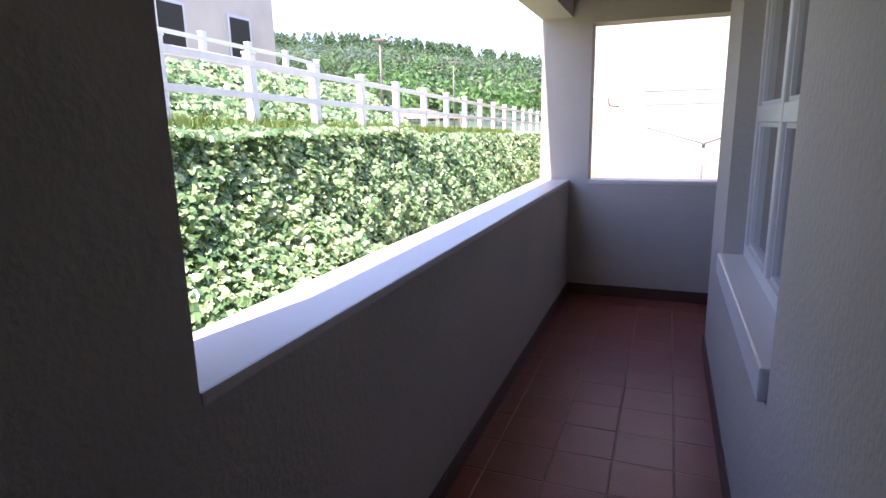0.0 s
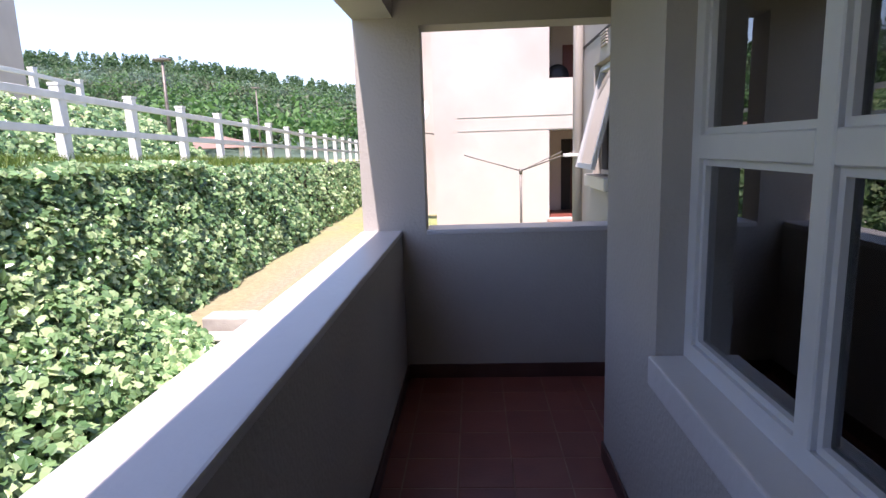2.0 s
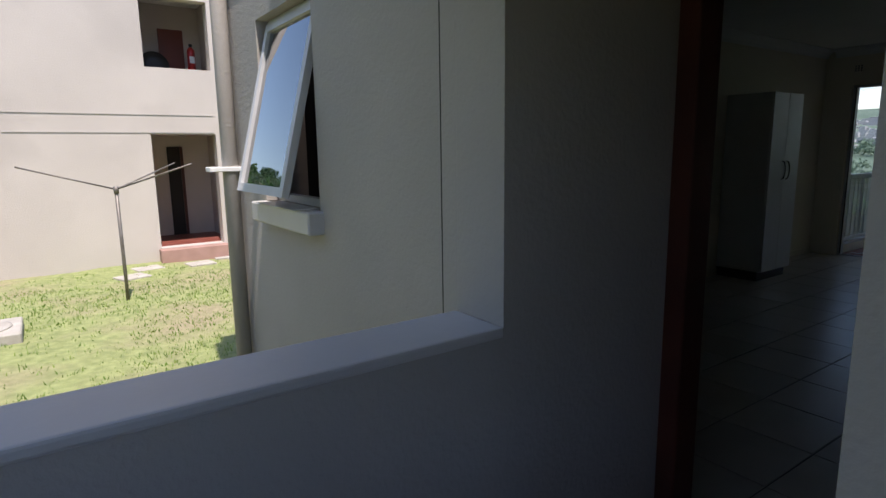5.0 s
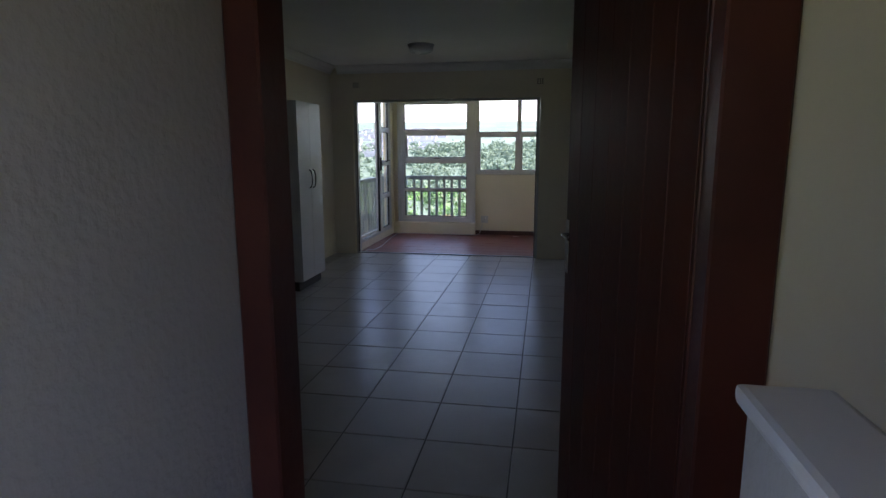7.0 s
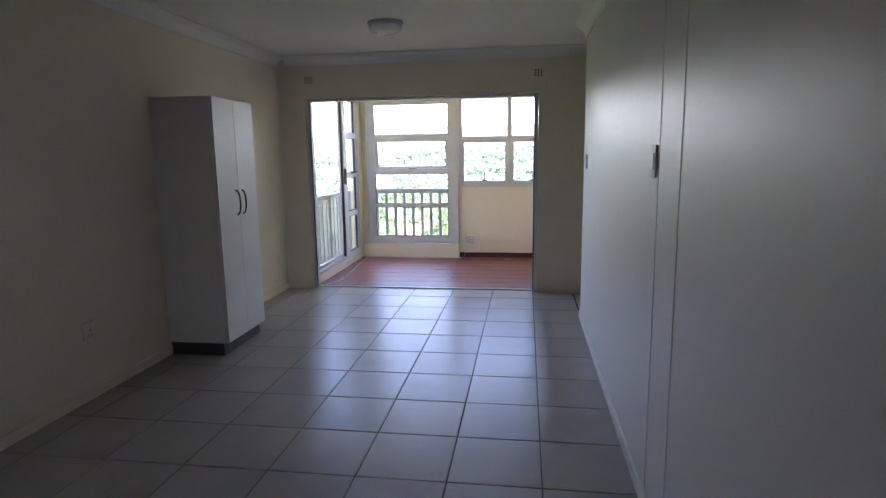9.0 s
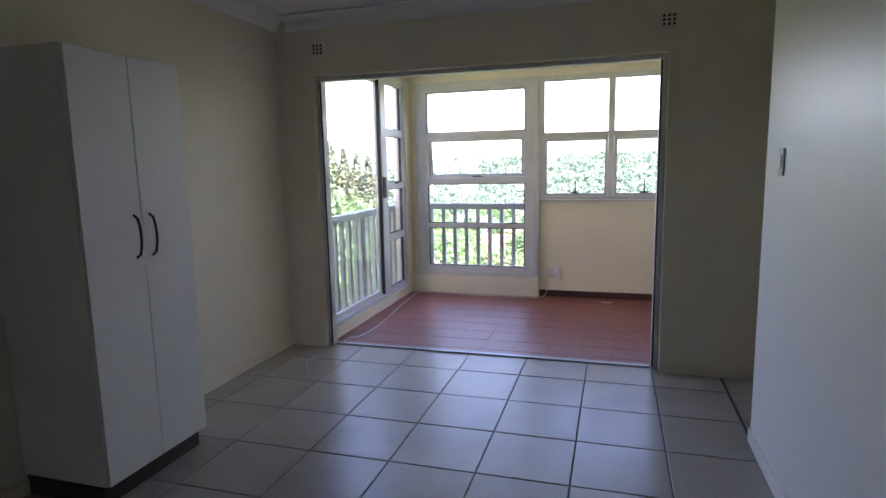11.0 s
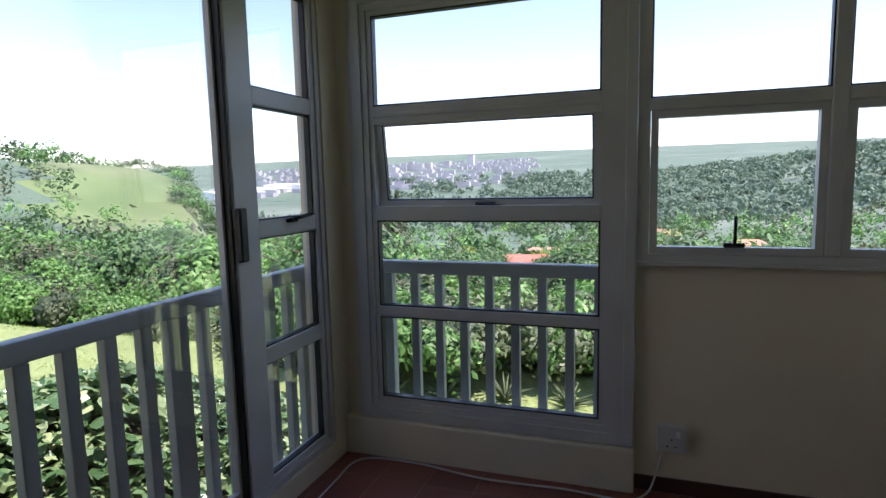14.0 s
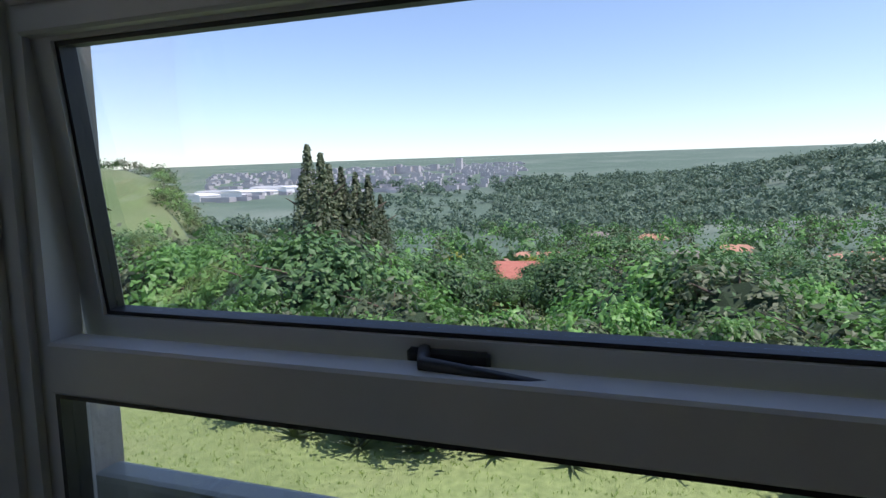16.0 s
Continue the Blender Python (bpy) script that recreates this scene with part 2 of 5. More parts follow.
def wall(name, axis, p0, p1, u0, u1, z0, z1, holes, material, label):
    """A wall with thickness, across the axis, with openings (u0, u1, z0, z1) cut through it."""
    us = sorted({u0, u1, *[h[0] for h in holes], *[h[1] for h in holes]})
    zs = sorted({z0, z1, *[h[2] for h in holes], *[h[3] for h in holes]})
    us, zs = [u for u in us if u0 <= u <= u1], [z for z in zs if z0 <= z <= z1]
    solid = {}
    for i in range(len(us) - 1):
        for k in range(len(zs) - 1):
            cu, cz = (us[i] + us[i + 1]) / 2, (zs[k] + zs[k + 1]) / 2
            solid[i, k] = not any(h[0] < cu < h[1] and h[2] < cz < h[3] for h in holes)
    bm = bmesh.new()
    cache = {}

    def v(p, u, z):
        key = (p, u, z)
        if key not in cache:
            cache[key] = bm.verts.new((p, u, z) if axis == "x" else (u, p, z))
        return cache[key]
    for (i, k), s in solid.items():
        if not s:
            continue
        a, b, c, d = us[i], us[i + 1], zs[k], zs[k + 1]
        for p in (p0, p1):
            bm.faces.new([v(p, a, c), v(p, b, c), v(p, b, d), v(p, a, d)])
        for (di, dk), (q, r) in (((-1, 0), ((a, c), (a, d))), ((1, 0), ((b, c), (b, d))), ((0, -1), ((a, c), (b, c))), ((0, 1), ((a, d), (b, d)))):
            if not solid.get((i + di, k + dk), False):
                bm.faces.new([v(p0, *q), v(p0, *r), v(p1, *r), v(p1, *q)])
    return structure(name, bm, material, label, "wall")


def tiles(parent, name, x0, x1, y0, y1, ox, oy, s, gap, top, material, skip=None):
    """Square tiles with bevelled edges over a floor; the cut ones at the walls get their own meshes."""
    meshes = {}
    i0, i1 = math.floor((x0 - ox) / s), math.ceil((x1 - ox) / s)
    j0, j1 = math.floor((y0 - oy) / s), math.ceil((y1 - oy) / s)
    for i in range(i0, i1):
        for j in range(j0, j1):
            a, b = max(ox + i * s + gap / 2, x0), min(ox + (i + 1) * s - gap / 2, x1)
            c, d = max(oy + j * s + gap / 2, y0), min(oy + (j + 1) * s - gap / 2, y1)
            if b - a < 0.015 or d - c < 0.015 or (skip and skip((a + b) / 2, (c + d) / 2)):
                continue
            key = (round(b - a, 3), round(d - c, 3))
            if key not in meshes:
                w, h, e = key[0] / 2, key[1] / 2, 0.003
                bm = bmesh.new()
                lo = [bm.verts.new((sx * w, sy * h, -0.006)) for sx, sy in ((-1, -1), (1, -1), (1, 1), (-1, 1))]
                mi = [bm.verts.new((sx * w, sy * h, -0.0015)) for sx, sy in ((-1, -1), (1, -1), (1, 1), (-1, 1))]
                up = [bm.verts.new((sx * (w - e), sy * (h - e), 0)) for sx, sy in ((-1, -1), (1, -1), (1, 1), (-1, 1))]
                bm.faces.new(up)
                for r0, r1 in ((lo, mi), (mi, up)):
                    for k in range(4):
                        bm.faces.new((r0[k], r0[(k + 1) % 4], r1[(k + 1) % 4], r1[k]))
                me = bpy.data.meshes.new(name)
                bmesh.ops.recalc_face_normals(bm, faces=bm.faces[:])
                bm.to_mesh(me)
                bm.free()
                me.materials.append(material)
                meshes[key] = me
            ob = link(name, meshes[key], None, parent)
            ob.matrix_basis = pose((a + b) / 2, (c + d) / 2, top + random.uniform(-0.0006, 0.0006), random.uniform(-0.05, 0.05), random.uniform(-0.05, 0.05), 0)


def oriented(axis, p0, p1, u0, u1, z0, z1, bevel=0.003):
    return block(p0, p1, u0, u1, z0, z1, bevel) if axis == "x" else block(u0, u1, p0, p1, z0, z1, bevel)


def pane(axis, p, u0, u1, z0, z1, parent, material=None, name="pane"):
    ob = part(name, oriented(axis, p - 0.002, p + 0.002, u0, u1, z0, z1, 0), material or M_GLASS, parent)
    ob.visible_shadow = False
    return ob


# ---------------------------------------------------------------- measures of the place
PX0, PX1 = -9.125, -8.892          # side parapet, outer and inner face
CX = -7.888                      # corridor wall
EY0, EY1 = 0.531, 0.735          # end wall
CY = -0.43                       # corner of the corridor wall
SILL = 0.94
DX0, DX1 = -6.68, -6.58          # entrance wall
LY, RY = 2.80, -0.41            # living room side walls
WX = 2.09                       # sun room window plane
SY = 2.505                        # sun room side window plane
CEIL = 2.56

# ---------------------------------------------------------------- corridor
fl = structure("floor_corridor", block(PX0, DX0, -5.6, EY1, -0.25, -0.0015), M_QGROUT, "red quarry tile floor of the outdoor corridor", "floor")
FLOORS = [(fl, "q", PX1, CX, -5.6, EY0), (fl, "q", CX, DX0, -1.3, EY0)]
wall("wall_parapet", "x", PX0, PX1, -5.6, EY0, -1.0, 2.6, [(-3.44, EY0 + 1, SILL - 0.012, 2.16)], M_PLASTER, "grey-beige plastered parapet wall with a long opening above")
structure("trim_parapet_sill", block(PX0 - 0.012, PX1 + 0.004, -3.438, EY0 - 0.002, SILL - 0.03, SILL, 0.008, 2), M_SILL, "painted smooth plaster cap of the parapet", "sill")
wall("wall_end", "y", EY0, EY1, PX0, DX0, -1.0, 2.6, [(-8.745, -7.402, SILL - 0.012, 2.113)], M_PLASTER, "grey-beige plastered end wall with a square opening")
structure("trim_end_sill", block(-8.743, -7.404, EY0 - 0.004, EY1 + 0.01, SILL - 0.03, SILL, 0.008, 2), M_SILL, "painted smooth plaster cap of the end wall opening", "sill")
wall("wall_corridor", "x", CX, CX + 0.2, -5.6, CY, -0.2, 2.6, [(-2.55, -1.115, 0.65, 2.3)], M_PLASTER, "grey-beige plastered corridor wall with a window opening")
structure("wall_back", block(PX0, CX + 0.2, -5.8, -5.6, -0.2, 2.6), M_PLASTER, "plain plastered wall closing the corridor", "wall")
structure("ceiling_corridor", block(PX0, DX0, -5.8, EY1, 2.45, 2.6), M_PLASTER, "plain plastered corridor ceiling", "ceiling")
structure("wall_lobby", block(CX + 0.2, DX0, -1.4, -1.25, -0.2, 2.6), M_PLASTER, "plastered wall at the back of the entrance lobby", "wall")
for a in ((PX1, PX1 + 0.012, -5.6, EY0), (CX - 0.012, CX, -5.6, CY)):
    structure("baseboard", block(*a, -0.004, 0.085, 0.004), M_SKIRT, "dark red tile skirting along the corridor wall", "skirting")
structure("baseboard", block(PX1 + 0.012, DX0 - 0.02, EY0 - 0.012, EY0, -0.004, 0.09, 0.004), M_SKIRT, "dark red tile skirting along the end wall", "skirting")


def low_wall():
    t = thing("low_partition", "low grey-beige plastered partition wall with a smooth cap", "partition")
    part("panel", block(-7.45, -7.08, -0.45, -0.36, -0.004, 1.13, 0.006), M_PLASTER, t)
    part("cap", block(-7.465, -7.065, -0.462, -0.348, 1.13, 1.155, 0.01, 2), M_SILL, t)


low_wall()


def corridor_window():
    """Four-light white aluminium window in the corridor wall."""
    t = tagged(new("window_1"), "white aluminium window with dark reflective panes", "window", kind="structure")
    y0, y1, z0, z1, p = -2.55, -1.115, 0.75, 2.3, -7.80
    w = 0.055
    fr = bmesh.new()
    for a in ((p, p + 0.06, y0, y1, z0, z0 + w), (p, p + 0.06, y0, y1, z1 - w, z1), (p, p + 0.06, y0, y0 + w, z0 + w, z1 - w), (p, p + 0.06, y1 - 0.06, y1, z0 + w, z1 - w)):
        cube(fr, *a)
    part("frame", fr, M_ALU, t)
    ym, zm = -1.775, 1.403
    part("mullion", block(p - 0.004, p + 0.06, ym - 0.03, ym + 0.03, z0 + w, z1 - w, 0.004), M_ALU, t)
    for a, b in ((y0 + w, ym - 0.03), (ym + 0.03, y1 - 0.06)):
        part("transom", block(p - 0.002, p + 0.06, a, b, zm - 0.035, zm + 0.035, 0.004), M_ALU, t)
        for c, d in ((z0 + w, zm - 0.035), (zm + 0.035, z1 - w)):
            part("sash", sash_ring("x", p + 0.012, p + 0.045, a, b, c, d, 0.018), M_ALU, t)
            pane("x", p + 0.03, a + 0.018, b - 0.018, c + 0.018, d - 0.018, t, M_GLASS_DARK)
    part("sill", block(CX - 0.025, p + 0.012, y0 + 0.002, y1 - 0.002, 0.655, 0.751, 0.008, 2), M_SILL, t)
    # Near-black sheet: the unlit room behind the panes is painted dark.
    structure("wall_dark_room", block(-7.0, -6.9, -3.6, -1.45, 0, 2.4), M_DARK, "dark sheet painting the unlit room behind the corridor window", "wall")


def sash_ring(axis, p0, p1, u0, u1, z0, z1, w):
    bm = bmesh.new()
    for a in ((u0, u1, z0, z0 + w), (u0, u1, z1 - w, z1), (u0, u0 + w, z0 + w, z1 - w), (u1 - w, u1, z0 + w, z1 - w)):
        cube(bm, *((p0, p1, *a) if axis == "x" else (a[0], a[1], p0, p1, a[2], a[3])))
    return bm


corridor_window()

# ---------------------------------------------------------------- entrance door
wall("wall_entrance", "x", DX0, DX1, -1.4, 2.98, -0.2, 2.6, [(-0.53, 0.53, -1, 2.08)], M_CREAM, "cream painted wall round the entrance door")


def entrance_door():
    t = tagged(new("door_1"), "dark red varnished timber door standing open into the room", "door", kind="structure")
    fr = bmesh.new()
    for a in ((DX0 - 0.012, DX1 + 0.012, 0.453, 0.528, 0, 2.04), (DX0 - 0.012, DX1 + 0.012, -0.528, -0.408, 0, 2.04), (DX0 - 0.012, DX1 + 0.012, -0.528, 0.528, 2.04, 2.078)):
        cube(fr, *a)
    bmesh.ops.bevel(fr, geom=fr.edges[:], offset=0.005, segments=1, affect='EDGES')
    part("frame", fr, M_MAHOG, t)
    ang = radians(15.3)
    m = Matrix.Translation((DX1 - 0.03, -0.405, 0)) @ Matrix.Rotation(ang, 4, 'Z')
    leaf = part("leaf", block(0.0, 0.825, -0.04, 0.0, 0.008, 2.03, 0.003, 1, m), M_MAHOG, t)
    for x0 in [0.01 + 0.1155 * k for k in range(7)]:
        part("board", block(x0, x0 + 0.114, 0.0, 0.003, 0.05, 1.99, 0.0012, 1, m), M_MAHOG, leaf)
    part("lock_plate", block(0.823, 0.8265, -0.032, -0.008, 1.0, 1.2, 0.001, 1, m), M_CHROME, leaf)
    for y0, y1, yk in ((0.003, 0.007, 0.05), (-0.044, -0.04, -0.087)):
        part("handle_plate", block(0.777, 0.813, y0, y1, 1.03, 1.21, 0.0015, 1, m), M_CHROME, leaf)
        part("handle", rod([m @ Vector(p) for p in ((0.795, (y0 + y1) / 2, 1.16), (0.795, yk * 0.6 - 0.008, 1.16), (0.767, yk * 0.6 - 0.008, 1.158), (0.732, yk * 0.6 - 0.008, 1.153))], [0.007, 0.007, 0.006, 0.005]), M_CHROME, leaf)


entrance_door()

# ---------------------------------------------------------------- living room
rf = structure("floor_room", block(DX0, 0.0, -1.7, LY, -0.25, -0.005), M_GROUT, "grey-beige glazed ceramic tile floor", "floor")
FLOORS.append((rf, "t", DX0, -0.002, RY, LY))
FLOORS.append((rf, "t", -1.0, -0.002, -1.7, RY))
wall("wall_left", "y", LY, LY + 0.2, DX1, 0.0, -0.2, 2.7, [], M_CREAM, "cream painted living room wall")
wall("wall_right", "y", RY - 0.12, RY, DX1, -1.0, -0.2, 2.7, [], M_WHITE_WALL, "off-white gloss painted wall with faint vertical joints")
structure("wall_passage", block(-1.12, 0.0, -1.85, -1.7, -0.2, 2.7), M_CREAM, "cream wall at the end of a side passage", "wall")
structure("wall_passage_side", block(-1.12, -1.0, -1.7, RY - 0.12, -0.2, 2.7), M_CREAM, "cream side passage wall", "wall")
wall("wall_window_side", "x", -0.08, 0.04, -1.85, LY + 0.2, -0.2, 2.7, [(-0.03, 2.50, -1, 2.118)], M_CREAM, "cream wall with a wide opening to the sun room")
structure("ceiling_room", block(DX0, 0.14, -1.85, LY + 0.2, CEIL, 2.75), M_CEIL, "white painted ceiling", "ceiling")


def cornice(name, x0, y0, x1, y1, nx, ny):
    """Coved cornice strip between wall and ceiling; (nx, ny) points into the room."""
    bm = bmesh.new()
    prof = [(0.0, -0.10), (0.012, -0.10), (0.02, -0.07), (0.045, -0.035), (0.085, -0.014), (0.10, -0.01), (0.10, 0.0), (0.0, 0.0)]
    a = [bm.verts.new((x0 + nx * p, y0 + ny * p, CEIL + z)) for p, z in prof]
    b = [bm.verts.new((x1 + nx * p, y1 + ny * p, CEIL + z)) for p, z in prof]
    for k in range(len(prof)):
        bm.faces.new((a[k], a[(k + 1) % len(prof)], b[(k + 1) % len(prof)], b[k]))
    bm.faces.new(a)
    bm.faces.new(b[::-1])
    structure(name, bm, M_CEIL, "white plaster cove cornice", "cornice")


cornice("trim_cornice", DX1, LY, 0, LY, 0, -1)
cornice("trim_cornice", DX1, RY, -1.0, RY, 0, 1)
cornice("trim_cornice", -0.08, -1.7, -0.08, LY - 0.10, -1, 0)
cornice("trim_cornice", DX1, RY + 0.1, DX1, LY - 0.1, 1, 0)
structure("baseboard", block(DX1 + 0.03, -1.0, RY, RY + 0.012, 0, 0.07, 0.003), M_WHITE_WALL, "white painted skirting", "skirting")
structure("baseboard", block(DX1, -0.001, LY - 0.012, LY, 0, 0.07, 0.003), M_CREAM, "cream painted skirting", "skirting")
for x in (-3.93, -4.25):
    structure("trim_joint", block(x - 0.003, x + 0.003, RY, RY + 0.0025, 0.07, 2.46, 0.001), M_WHITE_WALL, "thin vertical cover strip on the white wall", "trim")


def tall_cupboard():
    x0, x1, y0, y1, h = -2.345, -1.735, 2.31, LY - 0.004, 1.93
    t = thing("cupboard", "tall white two-door cupboard on a dark plinth", "cupboard", at=(x0, y1, 0))
    inv = Matrix.Translation((-x0, -y1, 0))
    part("body", block(x0, x1, y0 + 0.018, y1, 0.1, h, 0.002, 1, inv), M_WHITE, t)
    part("plinth", block(x0 + 0.01, x1 - 0.01, y0 + 0.05, y1, 0, 0.1, 0.001, 1, inv), M_BROWN, t, "dark brown plinth")
    xm = -2.04
    for a, b, hx in ((x0 + 0.002, xm - 0.0015, xm - 0.045), (xm + 0.0015, x1 - 0.002, xm + 0.045)):
        d = part("door", block(a, b, y0, y0 + 0.017, 0.105, h - 0.002, 0.0015, 1, inv), M_WHITE, t)
        pts = [Vector((hx, y0 - 0.001, 1.245)), Vector((hx, y0 - 0.022, 1.23)), Vector((hx, y0 - 0.032, 1.19)), Vector((hx, y0 - 0.034, 1.15)), Vector((hx, y0 - 0.032, 1.11)), Vector((hx, y0 - 0.022, 1.07)), Vector((hx, y0 - 0.001, 1.055))]
        part("handle", rod([inv @ p for p in pts], 0.006), M_BLACK, d, "black bow handle")


M_BROWN = mat("dark_brown_board", (0.06, 0.045, 0.035), 0.5)
tall_cupboard()


def ceiling_lamp(x, y, z, r):
    t = thing("ceiling_light", "round white glass ceiling light, switched off", "lamp", at=(x, y, z))
    part("base", lathe([(r * 1.02, 0.0), (r * 1.02, -0.018), (r * 0.95, -0.024)], (0, 0, 0)), M_ALU, t)
    part("shade", lathe([(r * 0.93, -0.022), (r * 0.93, -0.05), (r * 0.8, -0.075), (r * 0.5, -0.09), (r * 0.1, -0.096)], (0, 0, 0)), M_SHADE, t)


M_SHADE = mat("opal_glass", (0.72, 0.71, 0.68), 0.25)
ceiling_lamp(-1.47, 1.24, CEIL, 0.14)


def wall_vent(y, z):
    t = thing("air_vent", "small white plaster airbrick with round holes", "vent", "airbricks", at=(-0.08, y, z))
    bm = block(-0.012, 0, -0.055, 0.055, -0.045, 0.045, 0.003)
    part("plate", bm, M_CREAM, t)
    for i in (-1, 0, 1):
        for k in (-1, 0, 1):
            # Raised dark squares paint the shade down the airbrick holes.
            part("hole", block(-0.0135, -0.012, i * 0.03 - 0.008, i * 0.03 + 0.008, k * 0.026 - 0.008, k * 0.026 + 0.008), M_DARK, t)


wall_vent(2.44, 2.31)
wall_vent(-0.02, 2.31)


def light_switch(m, w, h, label):
    t = thing("light_switch", label, "switch")
    t.matrix_basis = m
    part("plate", block(-w / 2, w / 2, -0.009, 0, -h / 2, h / 2, 0.003), M_ALU, t)
    part("rocker", block(-w / 5, w / 5, -0.013, -0.009, -h / 4, h / 4, 0.002), M_WHITE, t)


def power_socket(m, w, h, label, deep=0.04):
    t = thing("power_socket", label, "socket")
    t.matrix_basis = m
    part("plate", block(-w / 2, w / 2, -deep, 0, -h / 2, h / 2, 0.004), M_ALU if deep > 0.02 else M_CREAM, t)
    for x, z in ((0, 0.02), (-0.016, -0.012), (0.016, -0.012)):
        part("hole", rod([(x, -deep - 0.0015, z - 0.02), (x, -deep + 0.002, z - 0.02)], 0.0045), M_BLACK, t)
    part("rocker", block(0.018, 0.036, -deep - 0.004, -deep, 0.012, 0.038, 0.002), M_WHITE, t)


light_switch(pose(-3.86, RY, 1.455, 0, 0, 180), 0.08, 0.13, "white light switch on the gloss wall")
light_switch(pose(-1.28, RY, 1.42, 0, 0, 180), 0.08, 0.12, "white light switch near the passage corner")
power_socket(pose(-3.14, LY, 0.44), 0.11, 0.11, "cream wall socket low on the cream wall", 0.012)

ceiling_lamp(-8.40, 0.0, 2.45, 0.09)
t = thing("cord", "short white cord lying on the tiles", "cord")
part("flex", rod([(-0.75, 2.30, 0.004), (-0.62, 2.36, 0.004), (-0.5, 2.44, 0.004), (-0.42, 2.47, 0.004), (-0.33, 2.44, 0.004)], 0.004, 5), M_ALU, t)

# ---------------------------------------------------------------- sun room
sf = structure("floor_sun_room", block(0.0, WX + 0.12, RY, SY + 0.14, -0.25, -0.0015), M_QGROUT, "polished red quarry tile floor of the sun room", "floor")
FLOORS.append((sf, "q", 0.045, WX, RY, SY))
structure("wall_sun_right", block(0.04, 3.62, RY - 0.2, RY, -3.4, 2.9), M_CREAM, "cream painted sun room wall that runs on outside", "wall")
structure("ceiling_sun_room", block(0.04, WX + 0.14, RY, SY + 0.14, 2.45, 2.75), M_CEIL, "white sun room ceiling", "ceiling")
wall("wall_sun_front", "x", WX, WX + 0.13, RY, SY + 0.14, -0.3, 2.45, [(1.06, 2.43, 0.205, 2.325), (-0.405, 1.06, 1.035, 2.325)], M_CREAM, "cream wall round the sun room windows")
wall("wall_sun_side", "y", SY, SY + 0.14, 0.04, WX, -0.3, 2.45, [(0.10, 1.93, 0.10, 2.325)], M_CREAM, "cream wall round the sliding side window")
structure("trim_opening_left", block(-0.03, 0.045, 2.455, 2.498, 0, 2.116, 0.003), M_ALU, "white aluminium lining of the wide opening", "frame")
structure("trim_opening_right", block(-0.03, 0.045, -0.028, 0.018, 0, 2.116, 0.003), M_ALU, "white aluminium lining of the wide opening", "frame")
structure("trim_opening_top", block(-0.03, 0.045, 0.018, 2.455, 2.085, 2.116, 0.003), M_ALU, "white aluminium lining of the wide opening", "frame")
for yy in (2.462, 0.011):
    structure("trim_gasket", block(-0.036, -0.031, yy - 0.006, yy + 0.006, 0.02, 2.08, 0.002), M_BLACK, "black rubber seal down the opening frame", "seal")
structure("trim_track", block(0.0, 0.045, 0.025, 2.455, -0.005, 0.012, 0.002), M_ALU_GREY, "dark metal floor track of the opening", "track")
structure("baseboard", block(WX - 0.012, WX, RY, 1.055, 0, 0.07, 0.003), M_SKIRT, "dark red tile skirting under the window", "skirting")
structure("baseboard", block(0.04, WX - 0.012, RY, RY + 0.012, 0, 0.07, 0.003), M_SKIRT, "dark red tile skirting", "skirting")
structure("trim_kerb", block(WX - 0.06, WX - 0.001, 1.055, SY - 0.001, -0.004, 0.20, 0.01, 2), M_CREAM, "cream plaster kerb under the tall window", "kerb")


def stay(parent, pts, r=0.007):
    return part("handle", rod(pts, r), M_BLACK, parent, "black window catch")


